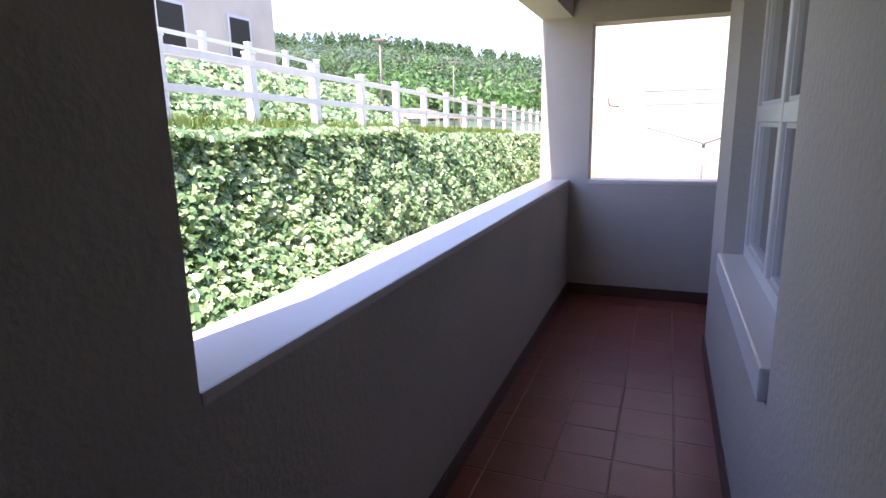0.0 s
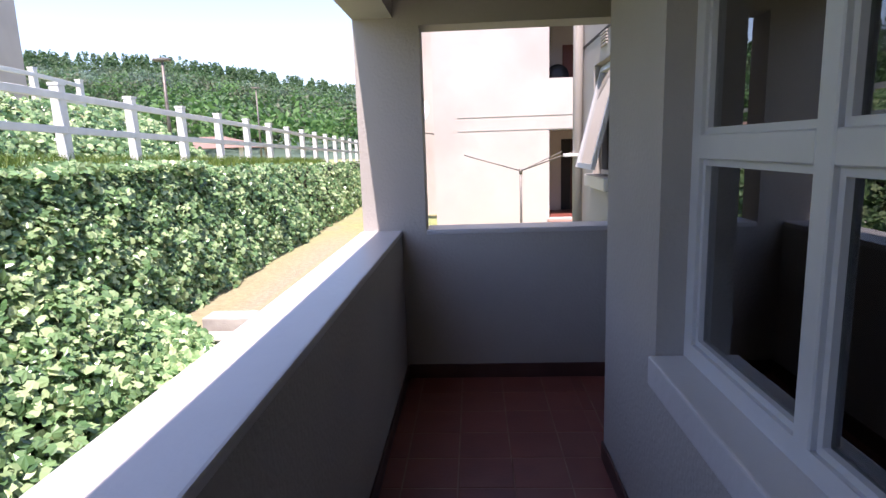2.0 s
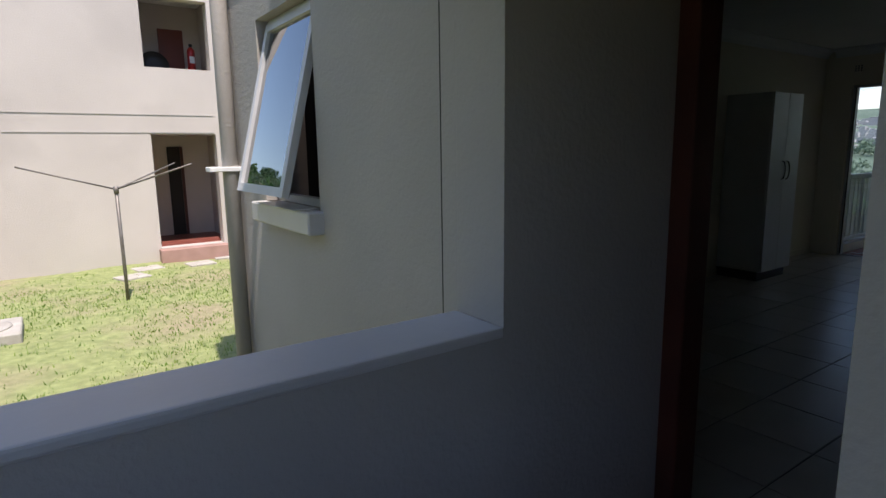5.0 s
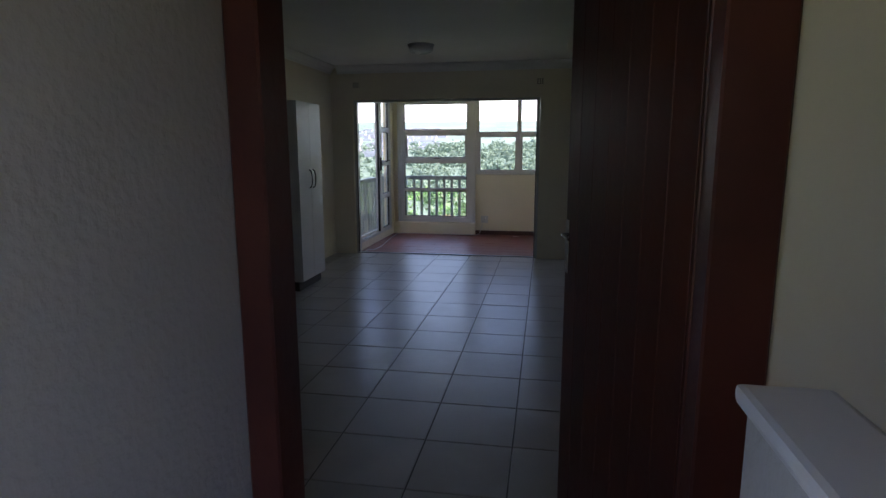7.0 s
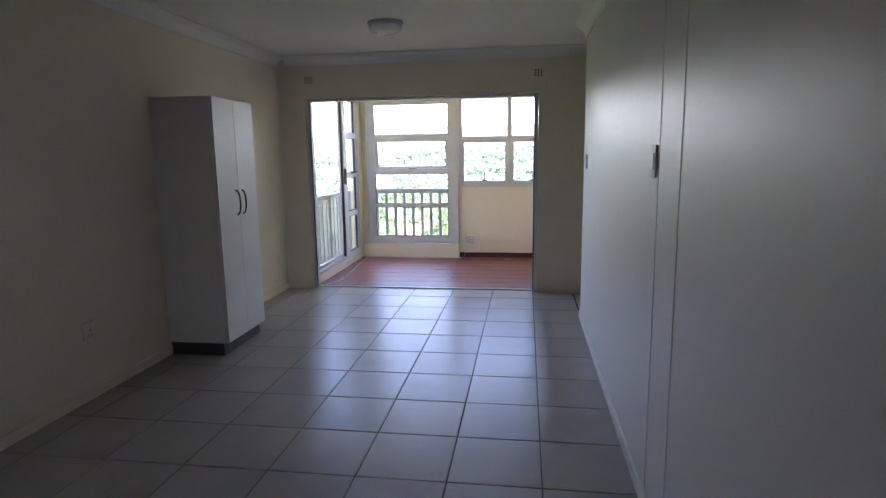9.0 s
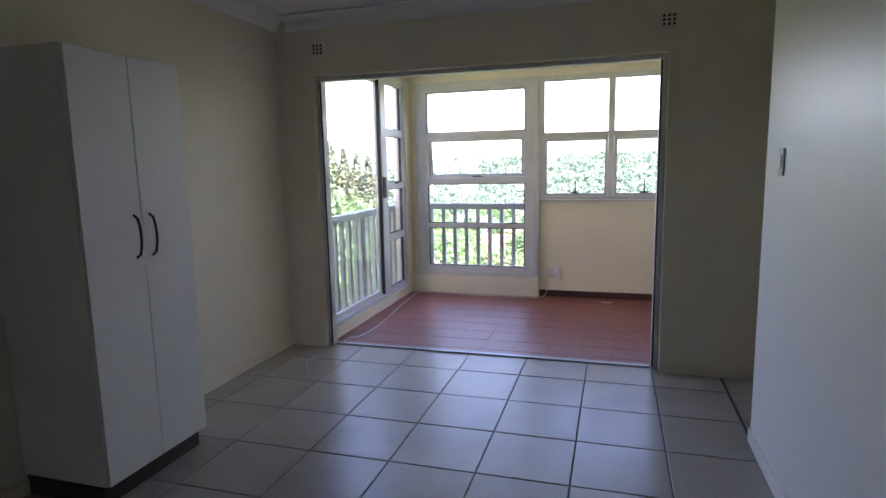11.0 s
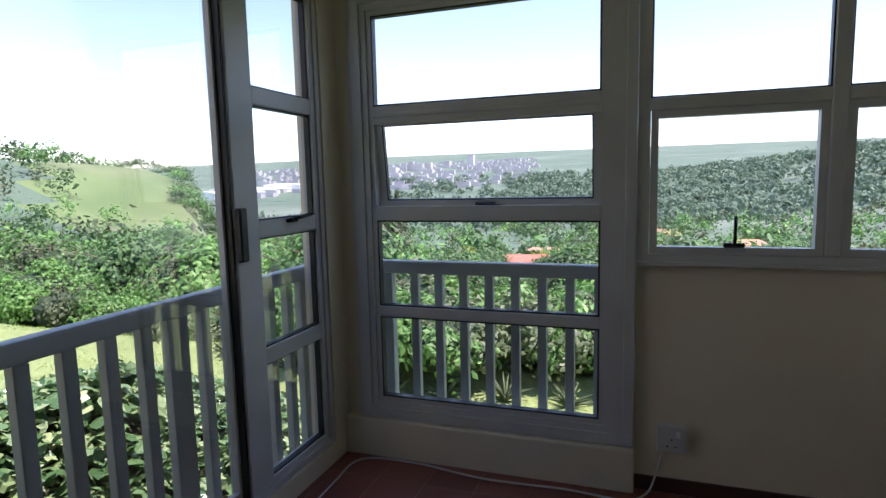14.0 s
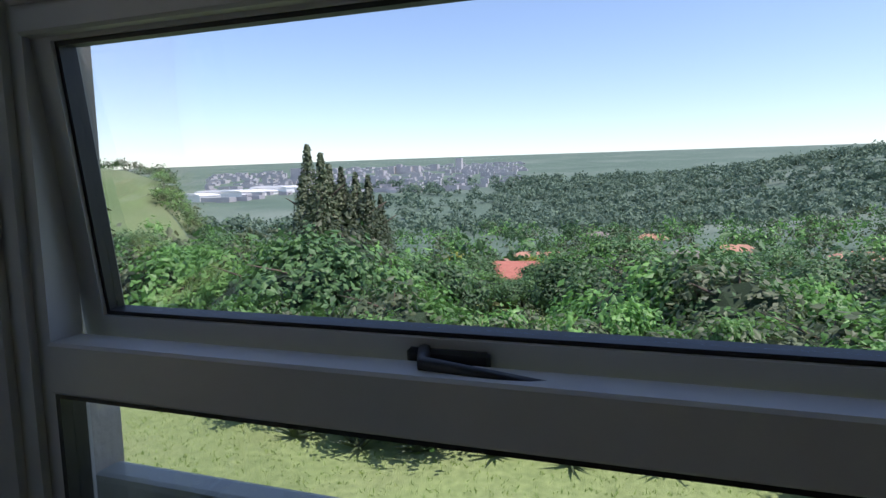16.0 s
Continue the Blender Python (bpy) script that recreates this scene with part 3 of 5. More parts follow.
def tall_window():
    """Tall four-light window with one tilted vent."""
    t = tagged(new("window_2"), "tall white aluminium window with a tilted middle vent", "window", kind="structure")
    p0, p1 = WX - 0.025, WX + 0.045
    part("frame", sash_ring("x", p0 - 0.012, p1, 1.108, 2.405, 0.207, 2.323, 0.05), M_ALU, t)
    part("frame_inner", sash_ring("x", p0, p1 - 0.004, 1.158, 2.355, 0.257, 2.273, 0.03), M_ALU, t)
    part("frame_rebate", sash_ring("x", p0 + 0.012, p1 - 0.008, 1.188, 2.325, 0.287, 2.243, 0.024), M_ALU, t)
    a, b = 1.212, 2.301
    for z0, z1 in ((1.70, 1.79), (1.228, 1.30), (0.738, 0.792)):
        part("transom", block(p0 + 0.004, p1 - 0.01, a, b, z0, z1, 0.004), M_ALU, t)
    part("drip_rail", block(p0 - 0.006, p0 + 0.004, a, b, 1.735, 1.755, 0.003), M_ALU, t)
    for z0, z1 in ((0.311, 0.738), (0.792, 1.228), (1.79, 2.219)):
        part("bead", sash_ring("x", p0 + 0.012, p1 - 0.02, a, b, z0, z1, 0.008), M_BLACK, t, "black glazing bead")
        pane("x", WX + 0.005, a + 0.008, b - 0.008, z0 + 0.008, z1 - 0.008, t)
    m = Matrix.Translation((WX + 0.005, 0, 1.738)) @ Matrix.Rotation(radians(-7), 4, 'Y')
    v = part("vent_sash", sash_ring("x", -0.012, 0.026, a - 0.006, b + 0.006, -0.455, -0.002, 0.04), M_ALU, t)
    v.matrix_basis = m
    part("bead", sash_ring("x", -0.006, 0.02, a + 0.034, b - 0.034, -0.415, -0.042, 0.006), M_BLACK, v, "black glazing bead")
    pane("x", 0.008, a + 0.04, b - 0.04, -0.409, -0.048, v)
    part("catch_base", block(-0.024, -0.012, 1.70, 1.80, -0.448, -0.425, 0.004), M_BLACK, v, "black window catch plate")
    stay(v, [(-0.014, 1.78, -0.43), (-0.05, 1.77, -0.43), (-0.058, 1.68, -0.437), (-0.056, 1.62, -0.445)], 0.009)
    part("cover_strip", block(p0 - 0.018, p0 + 0.03, 1.0600, 1.1075, 0.207, 2.323, 0.004), M_ALU, t)
    part("cover_strip", block(p0 - 0.004, p0 + 0.03, 2.407, 2.428, 0.207, 2.323, 0.004), M_ALU, t)


tall_window()


def wide_window():
    """Four-light window with two vents over the cream wall."""
    t = tagged(new("window_3"), "white aluminium four-light window above the cream wall", "window", kind="structure")
    p0, p1 = WX - 0.03, WX + 0.035
    part("frame", sash_ring("x", p0, p1, -0.4045, 1.0595, 1.0355, 2.323, 0.05), M_ALU, t)
    part("mullion", block(p0 - 0.003, p1, 0.302, 0.358, 1.086, 2.273, 0.004), M_ALU, t)
    part("drip_rail", block(p0 - 0.014, p0 - 0.001, -0.40, 1.055, 1.037, 1.055, 0.003), M_ALU, t)
    for a, b, hy in ((-0.3545, 0.302, 0.002), (0.358, 1.0095, 0.68)):
        part("transom", block(p0, p1, a, b, 1.69, 1.742, 0.004), M_ALU, t)
        pane("x", WX + 0.01, a, b, 1.742, 2.273, t)
        part("bead", sash_ring("x", p0 + 0.01, p1 - 0.02, a, b, 1.742, 2.273, 0.007), M_BLACK, t, "black glazing bead")
        v = part("vent_sash", sash_ring("x", p0 + 0.006, p1 - 0.01, a + 0.002, b - 0.002, 1.087, 1.689, 0.03), M_ALU, t)
        pane("x", WX + 0.008, a + 0.032, b - 0.032, 1.117, 1.659, v)
        part("catch_base", block(p0 - 0.012, p0 + 0.012, hy - 0.04, hy + 0.04, 1.118, 1.138, 0.004), M_BLACK, v)
        stay(v, [(p0 - 0.008, hy, 1.13), (p0 - 0.03, hy, 1.15), (p0 - 0.032, hy, 1.25)])


wide_window()


def side_window():
    """Sliding pane with a narrow four-light side piece."""
    t = tagged(new("window_4"), "white aluminium sliding window with a narrow four-light side piece", "window", kind="structure")
    p0, p1 = SY + 0.02, SY + 0.09
    part("frame", sash_ring("y", p0 - 0.01, p1, 0.102, 1.928, 0.102, 2.323, 0.03), M_ALU, t)
    part("sliding_sash", sash_ring("y", p0 + 0.035, p1 - 0.008, 0.132, 1.30, 0.132, 2.293, 0.045), M_ALU, t)
    pane("y", p0 + 0.045, 0.177, 1.255, 0.177, 2.248, t)
    part("mullion", block(1.28, 1.40, p0 - 0.004, p1, 0.132, 2.293, 0.005), M_ALU, t)
    part("mullion_gasket", block(1.268, 1.28, p0 + 0.004, p1 - 0.01, 0.132, 2.293, 0.002), M_BLACK, t, "black rubber gasket")
    part("lock", block(1.275, 1.32, p0 - 0.034, p0 - 0.004, 1.12, 1.33, 0.006), M_BLACK, t, "black sliding lock")
    a, b = 1.40, 1.898
    part("side_frame", sash_ring("y", p0, p1 - 0.01, a, b, 0.132, 2.293, 0.03), M_ALU, t)
    zs = (0.162, 0.696, 1.235, 1.777, 2.263)
    for i in range(4):
        if i:
            part("transom", block(a + 0.03, b - 0.03, p0, p1 - 0.008, zs[i] - 0.036, zs[i] + 0.036, 0.004), M_ALU, t)
        z0, z1 = zs[i] + (0.036 if i else 0.0), zs[i + 1] - (0.036 if i < 3 else 0.0)
        part("bead", sash_ring("y", p0 + 0.012, p1 - 0.03, a + 0.03, b - 0.03, z0, z1, 0.007), M_BLACK, t, "black glazing bead")
        pane("y", p0 + 0.03, a + 0.037, b - 0.037, z0 + 0.007, z1 - 0.007, t)
    part("catch_base", block(1.62, 1.70, p0 - 0.014, p0, 1.25, 1.27, 0.004), M_BLACK, t, "black window catch plate")
    stay(t, [(1.66, p0 - 0.004, 1.262), (1.64, p0 - 0.03, 1.27), (1.72, p0 - 0.035, 1.275), (1.78, p0 - 0.03, 1.28)], 0.009)


side_window()
ceiling_lamp(1.55, 1.10, 2.45, 0.055)
power_socket(pose(WX, 0.90, 0.265, 0, 0, -90), 0.12, 0.12, "white double wall socket low on the cream wall")


def cable():
    t = thing("cable", "thin white cable lying along the skirting", "cable")
    pts = [(0.02, 2.40, 0.012), (0.1, 2.37, 0.03), (0.22, 2.34, 0.008), (0.5, 2.31, 0.008), (0.78, 2.33, 0.008), (1.2, 2.37, 0.008), (1.7, 2.40, 0.008), (1.96, 2.38, 0.008), (2.0, 2.1, 0.008), (1.95, 1.735, 0.008), (1.965, 1.35, 0.008), (1.95, 1.1, 0.008), (2.03, 1.0, 0.01), (2.075, 0.96, 0.09), (2.075, 0.93, 0.2)]
    fine = []
    for i in range(len(pts) - 1):
        p = [Vector(pts[max(0, min(len(pts) - 1, i + k))]) for k in (-1, 0, 1, 2)]
        for s in range(5):
            u = s / 5
            fine.append(0.5 * ((2 * p[1]) + (p[2] - p[0]) * u + (2 * p[0] - 5 * p[1] + 4 * p[2] - p[3]) * u * u + (3 * p[1] - p[0] - 3 * p[2] + p[3]) * u ** 3))
    part("flex", rod(fine, 0.005, 6), M_ALU, t)


cable()
t = thing("paper_scrap", "small white scrap lying on the red tiles", "scrap", at=(1.90, 0.345, 0.0))
part("sheet", block(-0.012, 0.012, -0.05, 0.05, 0.0008, 0.006, 0.001), M_WHITE, t)


def railing():
    t = thing("balcony_railing", "grey-green painted steel railing outside the sun room", "railing")
    X, Y, zt = 2.28, 2.70, 1.0
    part("handrail", block(X - 0.03, X + 0.03, RY - 0.02, Y + 0.03, zt - 0.07, zt, 0.012, 2), M_RAIL, t)
    part("handrail", block(0.02, X - 0.03, Y - 0.03, Y + 0.03, zt - 0.07, zt, 0.012, 2), M_RAIL, t)
    part("bottom_rail", block(X - 0.02, X + 0.02, RY - 0.02, Y, -0.02, 0.02, 0.004), M_RAIL, t)
    part("bottom_rail", block(0.02, X - 0.02, Y - 0.02, Y + 0.02, -0.02, 0.02, 0.004), M_RAIL, t)
    y = 2.185
    while y > RY + 0.05:
        part("baluster", block(X - 0.02, X + 0.02, y - 0.022, y + 0.022, 0.02, zt - 0.07, 0.003), M_RAIL, t)
        y -= 0.1365
    part("post", block(X - 0.03, X + 0.03, 2.31, 2.40, -0.2, zt - 0.07, 0.005), M_RAIL, t)
    for k in range(-7, 8):
        x, w = 1.12 + 0.145 * k, 0.05 if k % 6 == 0 else 0.024
        part("post" if w > 0.03 else "baluster", block(x - w, x + w, Y - 0.02, Y + 0.02, 0.02, zt - 0.07, 0.003), M_RAIL, t)


railing()
structure("wall_balcony_slab", block(-1.0, 2.36, RY - 0.2, 2.78, -0.32, -0.26), M_CONC, "concrete balcony slab edge", "slab")
structure("trim_balcony_post", block(2.24, 2.32, 2.455, 2.56, -0.3, 2.75, 0.006), M_PLASTER, "slim plastered balcony post", "post")
structure("wall_balcony_roof", block(0.0, 2.40, RY - 0.2, 2.80, 2.75, 2.95), M_CONC, "concrete slab over the balcony", "slab")

# ---------------------------------------------------------------- outside: ground


def step(a, b, v):
    t = min(max((v - a) / (b - a), 0.0), 1.0)
    return t * t * (3 - 2 * t)


def bump_at(x, y, cx, cy, rx, ry, h):
    d = ((x - cx) / rx) ** 2 + ((y - cy) / ry) ** 2
    return h * math.exp(-d)


def hedge_x(y):
    return -12.5 - 0.02 * y


def west_hill(x, y):
    """Wooded hill behind the garden, lower towards the next block."""
    r, az = math.hypot(x + 9, y + 3), math.degrees(math.atan2(y + 3, x + 9))
    return (0.08 * max(0.0, min(r - 45, 45)) + 0.155 * max(0.0, min(r - 90, 190))) * (0.66 + 0.42 * step(96, 120, az))


def height(x, y):
    """Height of the ground sheet."""
    if x < -8.0:
        d = hedge_x(y) - x
        top = 1.42 - 0.022 * max(min(y, 40), -6)
        low = -0.7 - 0.95 * (1 - step(0.6, 3.6, y))
        z = low + (top - low) * step(0.35, 0.85, d)
        z += 1.5 * step(4.2, 5.6, d) * (1 - step(12, 17, y))
        return z + west_hill(x, y)
    z = -0.7 - 2.5 * step(0.8, 3.4, x) - 0.95 * (1 - step(0.6, 3.6, y)) * (1 - step(-8, -6, x))
    z += west_hill(x, y) * (1 - step(-8, 30, x)) * step(30, 60, y)
    if x > 12:
        z -= 0.17 * min(x - 12, 130) + 0.02 * max(0, min(x - 142, 300))
        z -= 2.6 * step(12.5, 20, x) * (1 - step(30, 60, x))
        z += 0.065 * max(0, min(x - 500, 1500))
        z += 0.062 * max(0, x - 2000)
        az, r = math.degrees(math.atan2(y - 1.4, x - 1.2)), math.hypot(x - 1.2, y - 1.4)
        z += (36 + 0.35 * (az - 44)) * step(39.5, 44.5, az) * (1 - step(75, 95, az)) * math.exp(-((r - 285) / 85) ** 2)
        z += bump_at(x, y, 700, -330, 420, 210, 47) + bump_at(x, y, 300, -200, 160, 90, 14)
    z += 0.02 * math.sin(x * 1.3 + 0.4 * y) + 0.015 * math.sin(y * 1.7)
    return z


def spread(lo, hi, near0, near1, fine, grow):
    v, s = [near0], fine
    while v[-1] < near1:
        v.append(v[-1] + fine)
    up, s = v[-1], fine
    while up < hi:
        s *= grow
        up += s
        v.append(up)
    dn, s = near0, fine
    while dn > lo:
        s *= grow
        dn -= s
        v.insert(0, dn)
    return v


def ground_mat():
    """Lawn, bare earth and rough veld in patches."""
    m = bpy.data.materials.new("lawn_and_earth")
    m.use_nodes = True
    n, l = m.node_tree.nodes, m.node_tree.links
    b = n["Principled BSDF"]
    b.inputs["Roughness"].default_value = 0.9
    tc = n.new("ShaderNodeTexCoord")

    def noise_ramp(scale, p0, p1, c0, c1):
        z = n.new("ShaderNodeTexNoise")
        z.inputs["Scale"].default_value, z.inputs["Detail"].default_value = scale, 8
        l.new(tc.outputs["Object"], z.inputs["Vector"])
        r = n.new("ShaderNodeValToRGB")
        r.color_ramp.elements[0].position, r.color_ramp.elements[1].position = p0, p1
        r.color_ramp.elements[0].color, r.color_ramp.elements[1].color = (*c0, 1), (*c1, 1)
        l.new(z.outputs["Fac"], r.inputs["Fac"])
        return r.outputs["Color"], z.outputs["Fac"]

    grass, f = noise_ramp(9.0, 0.3, 0.75, (0.19, 0.225, 0.08), (0.34, 0.37, 0.15))
    earth, _ = noise_ramp(14.0, 0.3, 0.7, (0.26, 0.20, 0.13), (0.40, 0.32, 0.22))
    patch, _ = noise_ramp(0.7, 0.46, 0.66, (0, 0, 0), (0.7, 0.7, 0.7))
    at = n.new("ShaderNodeAttribute")
    at.attribute_name = "bare"
    mx0 = n.new("ShaderNodeMix")
    mx0.data_type, mx0.blend_type = 'RGBA', 'LIGHTEN'
    mx0.inputs[0].default_value = 1.0
    l.new(patch, mx0.inputs[6])
    l.new(at.outputs["Color"], mx0.inputs[7])
    mx = n.new("ShaderNodeMix")
    mx.data_type = 'RGBA'
    l.new(mx0.outputs[2], mx.inputs[0])
    l.new(grass, mx.inputs[6])
    l.new(earth, mx.inputs[7])
    at2 = n.new("ShaderNodeAttribute")
    at2.attribute_name = "lush"
    green, _ = noise_ramp(7.0, 0.3, 0.75, (0.14, 0.20, 0.065), (0.25, 0.325, 0.12))
    mx2 = n.new("ShaderNodeMix")
    mx2.data_type = 'RGBA'
    l.new(at2.outputs["Fac"], mx2.inputs[0])
    l.new(mx.outputs[2], mx2.inputs[6])
    l.new(green, mx2.inputs[7])
    l.new(mx2.outputs[2], b.inputs["Base Color"])
    nb = n.new("ShaderNodeTexNoise")
    nb.inputs["Scale"].default_value, nb.inputs["Detail"].default_value = 45, 6
    l.new(tc.outputs["Object"], nb.inputs["Vector"])
    bp = n.new("ShaderNodeBump")
    bp.inputs["Strength"].default_value, bp.inputs["Distance"].default_value = 0.8, 0.03
    l.new(nb.outputs["Fac"], bp.inputs["Height"])
    l.new(bp.outputs[0], b.inputs["Normal"])
    return m


M_FIELD = mat("mown_hillside_grass", (0.125, 0.18, 0.07), 0.95, (0.085, 0.135, 0.05), 0.05, stain=(0.15, 0.18, 0.09), sscale=0.02)
# Aerial haze is mixed into this bluish green; the air itself is clear.
M_FAR = mat("haze_tinted_country", (0.095, 0.145, 0.10), 1.0, (0.06, 0.10, 0.07), 0.012, stain=(0.14, 0.18, 0.14), sscale=0.004)


def build_ground():
    xs = spread(-2500, 4500, -20, 16, 0.4, 1.13)
    ys = spread(-2800, 3800, -8, 26, 0.4, 1.13)
    verts = [(x, y, height(x, y)) for x in xs for y in ys]
    ny = len(ys)
    faces = [(i * ny + j, (i + 1) * ny + j, (i + 1) * ny + j + 1, i * ny + j + 1) for i in range(len(xs) - 1) for j in range(ny - 1)]
    me = bpy.data.meshes.new("ground")
    me.from_pydata(verts, [], faces)
    bare = me.color_attributes.new("bare", 'FLOAT_COLOR', 'POINT')
    lush = me.color_attributes.new("lush", 'FLOAT_COLOR', 'POINT')
    for k, (x, y, z) in enumerate(verts):
        d = x - hedge_x(y)
        v = math.exp(-((d - 0.95) / 0.5) ** 2) * (1 - step(9, 15, y)) if x < -8 else 0.0
        v = max(v, 0.8 * math.exp(-((d - 0.1) / 0.25) ** 2) if x < -8 else 0)
        bare.data[k].color = (v, v, v, 1)
        g = 0.85 * step(1.0, 4.0, x)
        lush.data[k].color = (g, g, g, 1)
    for p in me.polygons:
        p.use_smooth = True
    me.materials.append(ground_mat())
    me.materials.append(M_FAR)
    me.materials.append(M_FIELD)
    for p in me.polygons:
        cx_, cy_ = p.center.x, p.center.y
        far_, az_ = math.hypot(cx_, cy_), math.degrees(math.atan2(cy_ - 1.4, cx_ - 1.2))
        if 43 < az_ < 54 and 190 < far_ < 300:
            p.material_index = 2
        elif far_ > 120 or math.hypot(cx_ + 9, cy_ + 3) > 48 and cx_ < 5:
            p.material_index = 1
    tagged(new("ground", me), "sunlit lawn with bare earth patches falling to a valley", "ground", kind="structure")


build_ground()

# ---------------------------------------------------------------- leaves


def mesh_of(name, verts, faces, material):
    me = bpy.data.meshes.new(name)
    me.from_pydata(verts, [], faces)
    me.materials.append(material)
    return me


def leaf_quads(centres, normals, sizes, rng, lobed=False, loose=0.45):
    """Leaves as small pointed blades (or five-pointed ivy leaves) at the centres, facing roughly along the normals."""
    n = len(centres)
    jit = rng.normal(0, loose, (n, 3))
    normals = normals / (np.linalg.norm(normals, axis=1)[:, None] + 1e-9)
    nn = normals + jit
    nn /= np.linalg.norm(nn, axis=1)[:, None] + 1e-9
    a = np.cross(nn, rng.normal(0, 1, (n, 3)))
    a /= np.linalg.norm(a, axis=1)[:, None] + 1e-9
    b = np.cross(nn, a)
    if lobed:
        out = [(0.0, -0.45, 0.0), (0.38, -0.35, -0.06), (0.5, 0.08, -0.1), (0.2, 0.16, 0.0), (0.0, 0.62, -0.08), (-0.2, 0.16, 0.0), (-0.5, 0.08, -0.1), (-0.38, -0.35, -0.06)]
        tri = [(0, 1, 2, 3), (0, 3, 4, 5), (0, 5, 6, 7)]
    else:
        out = [(0.0, -0.6, 0.0), (0.34, 0.0, -0.06), (0.0, 0.6, 0.0), (-0.34, 0.0, -0.06)]
        tri = [(0, 1, 2, 3)]
    k = len(out)
    o = np.array(out)
    v = centres[:, None, :] + sizes[:, None, None] * (o[None, :, 0:1] * a[:, None, :] + o[None, :, 1:2] * b[:, None, :] + o[None, :, 2:3] * nn[:, None, :])
    base = (np.arange(n) * k)[:, None, None]
    f = (base + np.array(tri)[None, :, :]).reshape(-1, 4)
    return v.reshape(-1, 3).tolist(), f.tolist()


def crown_points(rng, n, rx, rz, clumps, tight=0.17):
    """Clumps on an uneven ellipsoid shell with gaps."""
    c = rng.normal(0, 1, (clumps, 3))
    c /= np.linalg.norm(c, axis=1)[:, None]
    c[:, 2] = np.abs(c[:, 2]) * 1.1 - 0.3
    c *= rng.uniform(0.55, 1.0, (clumps, 1))
    which = rng.integers(0, clumps, n)
    off = rng.normal(0, tight, (n, 3))
    p = c[which] + off
    nrm = off / (np.linalg.norm(off, axis=1)[:, None] + 1e-9) + 0.7 * p + np.array([0, 0, 0.35])
    return p * np.array([rx, rx, rz]), nrm


# Near-black green that paints the shade deep inside the crowns.
M_CROWN_SHADE = mat("painted_crown_shade", (0.022, 0.045, 0.018), 0.9, (0.012, 0.026, 0.010), 3.0, 0.8, 9)


def make_tree(name, label, h, rx, rz, leaves, size, material, seed, clumps=34, poplar=False):
    rng = np.random.default_rng(seed)
    t = thing(name, label, "tree", "garden trees")
    trunk = rod([(0, 0, -0.6), (0.04 * h * 0.3, 0, h * 0.25), (-0.02 * h, 0.02 * h, h * 0.5), (0, 0, h * 0.9)], [0.03 * h, 0.024 * h, 0.016 * h, 0.004 * h], 7)
    for k in range(7):
        a = k * 2.4 + seed
        z0 = h * (0.28 + 0.07 * k)
        rod([(0, 0, z0), (math.cos(a) * rx * 0.4, math.sin(a) * rx * 0.4, z0 + h * 0.1), (math.cos(a) * rx * 0.8, math.sin(a) * rx * 0.8, z0 + h * 0.16)], [0.012 * h, 0.008 * h, 0.002 * h], 5, trunk)
    part("trunk", trunk, M_BARK, t)
    if poplar:
        z = rng.uniform(0.08, 1.0, leaves)
        wid = rx * (0.35 + 0.65 * np.sin(np.pi * np.clip(z * 0.85 + 0.12, 0, 1))) * (1 - 0.75 * np.clip((z - 0.6) / 0.4, 0, 1))
        spire = rng.integers(0, 5, leaves)
        an = rng.uniform(0, 6.283, leaves)
        rr = np.sqrt(rng.uniform(0, 1, leaves)) * wid * 0.55
        sx = np.cos(spire * 1.257 + seed) * rx * 0.42
        sy = np.sin(spire * 1.257 + seed) * rx * 0.42
        top = 0.78 + 0.22 * ((spire * 7) % 5) / 4
        p = np.stack([sx + np.cos(an) * rr, sy + np.sin(an) * rr, z * h * top], 1)
        nrm = np.stack([np.cos(an), np.sin(an), 0.6 + 0 * an], 1)
    else:
        p, nrm = crown_points(rng, leaves, rx, rz, clumps)
        p[:, 2] += h - rz * 0.95
    v, f = leaf_quads(p, nrm, rng.uniform(0.6, 1.3, leaves) * size, rng, False, 0.3)
    part("crown", mesh_of("crown", v, f, material), None, t)
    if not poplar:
        # Dark lump inside the leaves: the crown's inner shade as a painted core.
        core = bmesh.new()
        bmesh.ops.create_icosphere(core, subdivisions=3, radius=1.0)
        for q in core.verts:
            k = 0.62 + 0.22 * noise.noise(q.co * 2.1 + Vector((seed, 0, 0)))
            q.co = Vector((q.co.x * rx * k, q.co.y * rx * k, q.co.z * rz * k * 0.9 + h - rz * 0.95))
        part("shade_core", core, M_CROWN_SHADE, t, "dark core painted as the shade inside the crown")
    return t


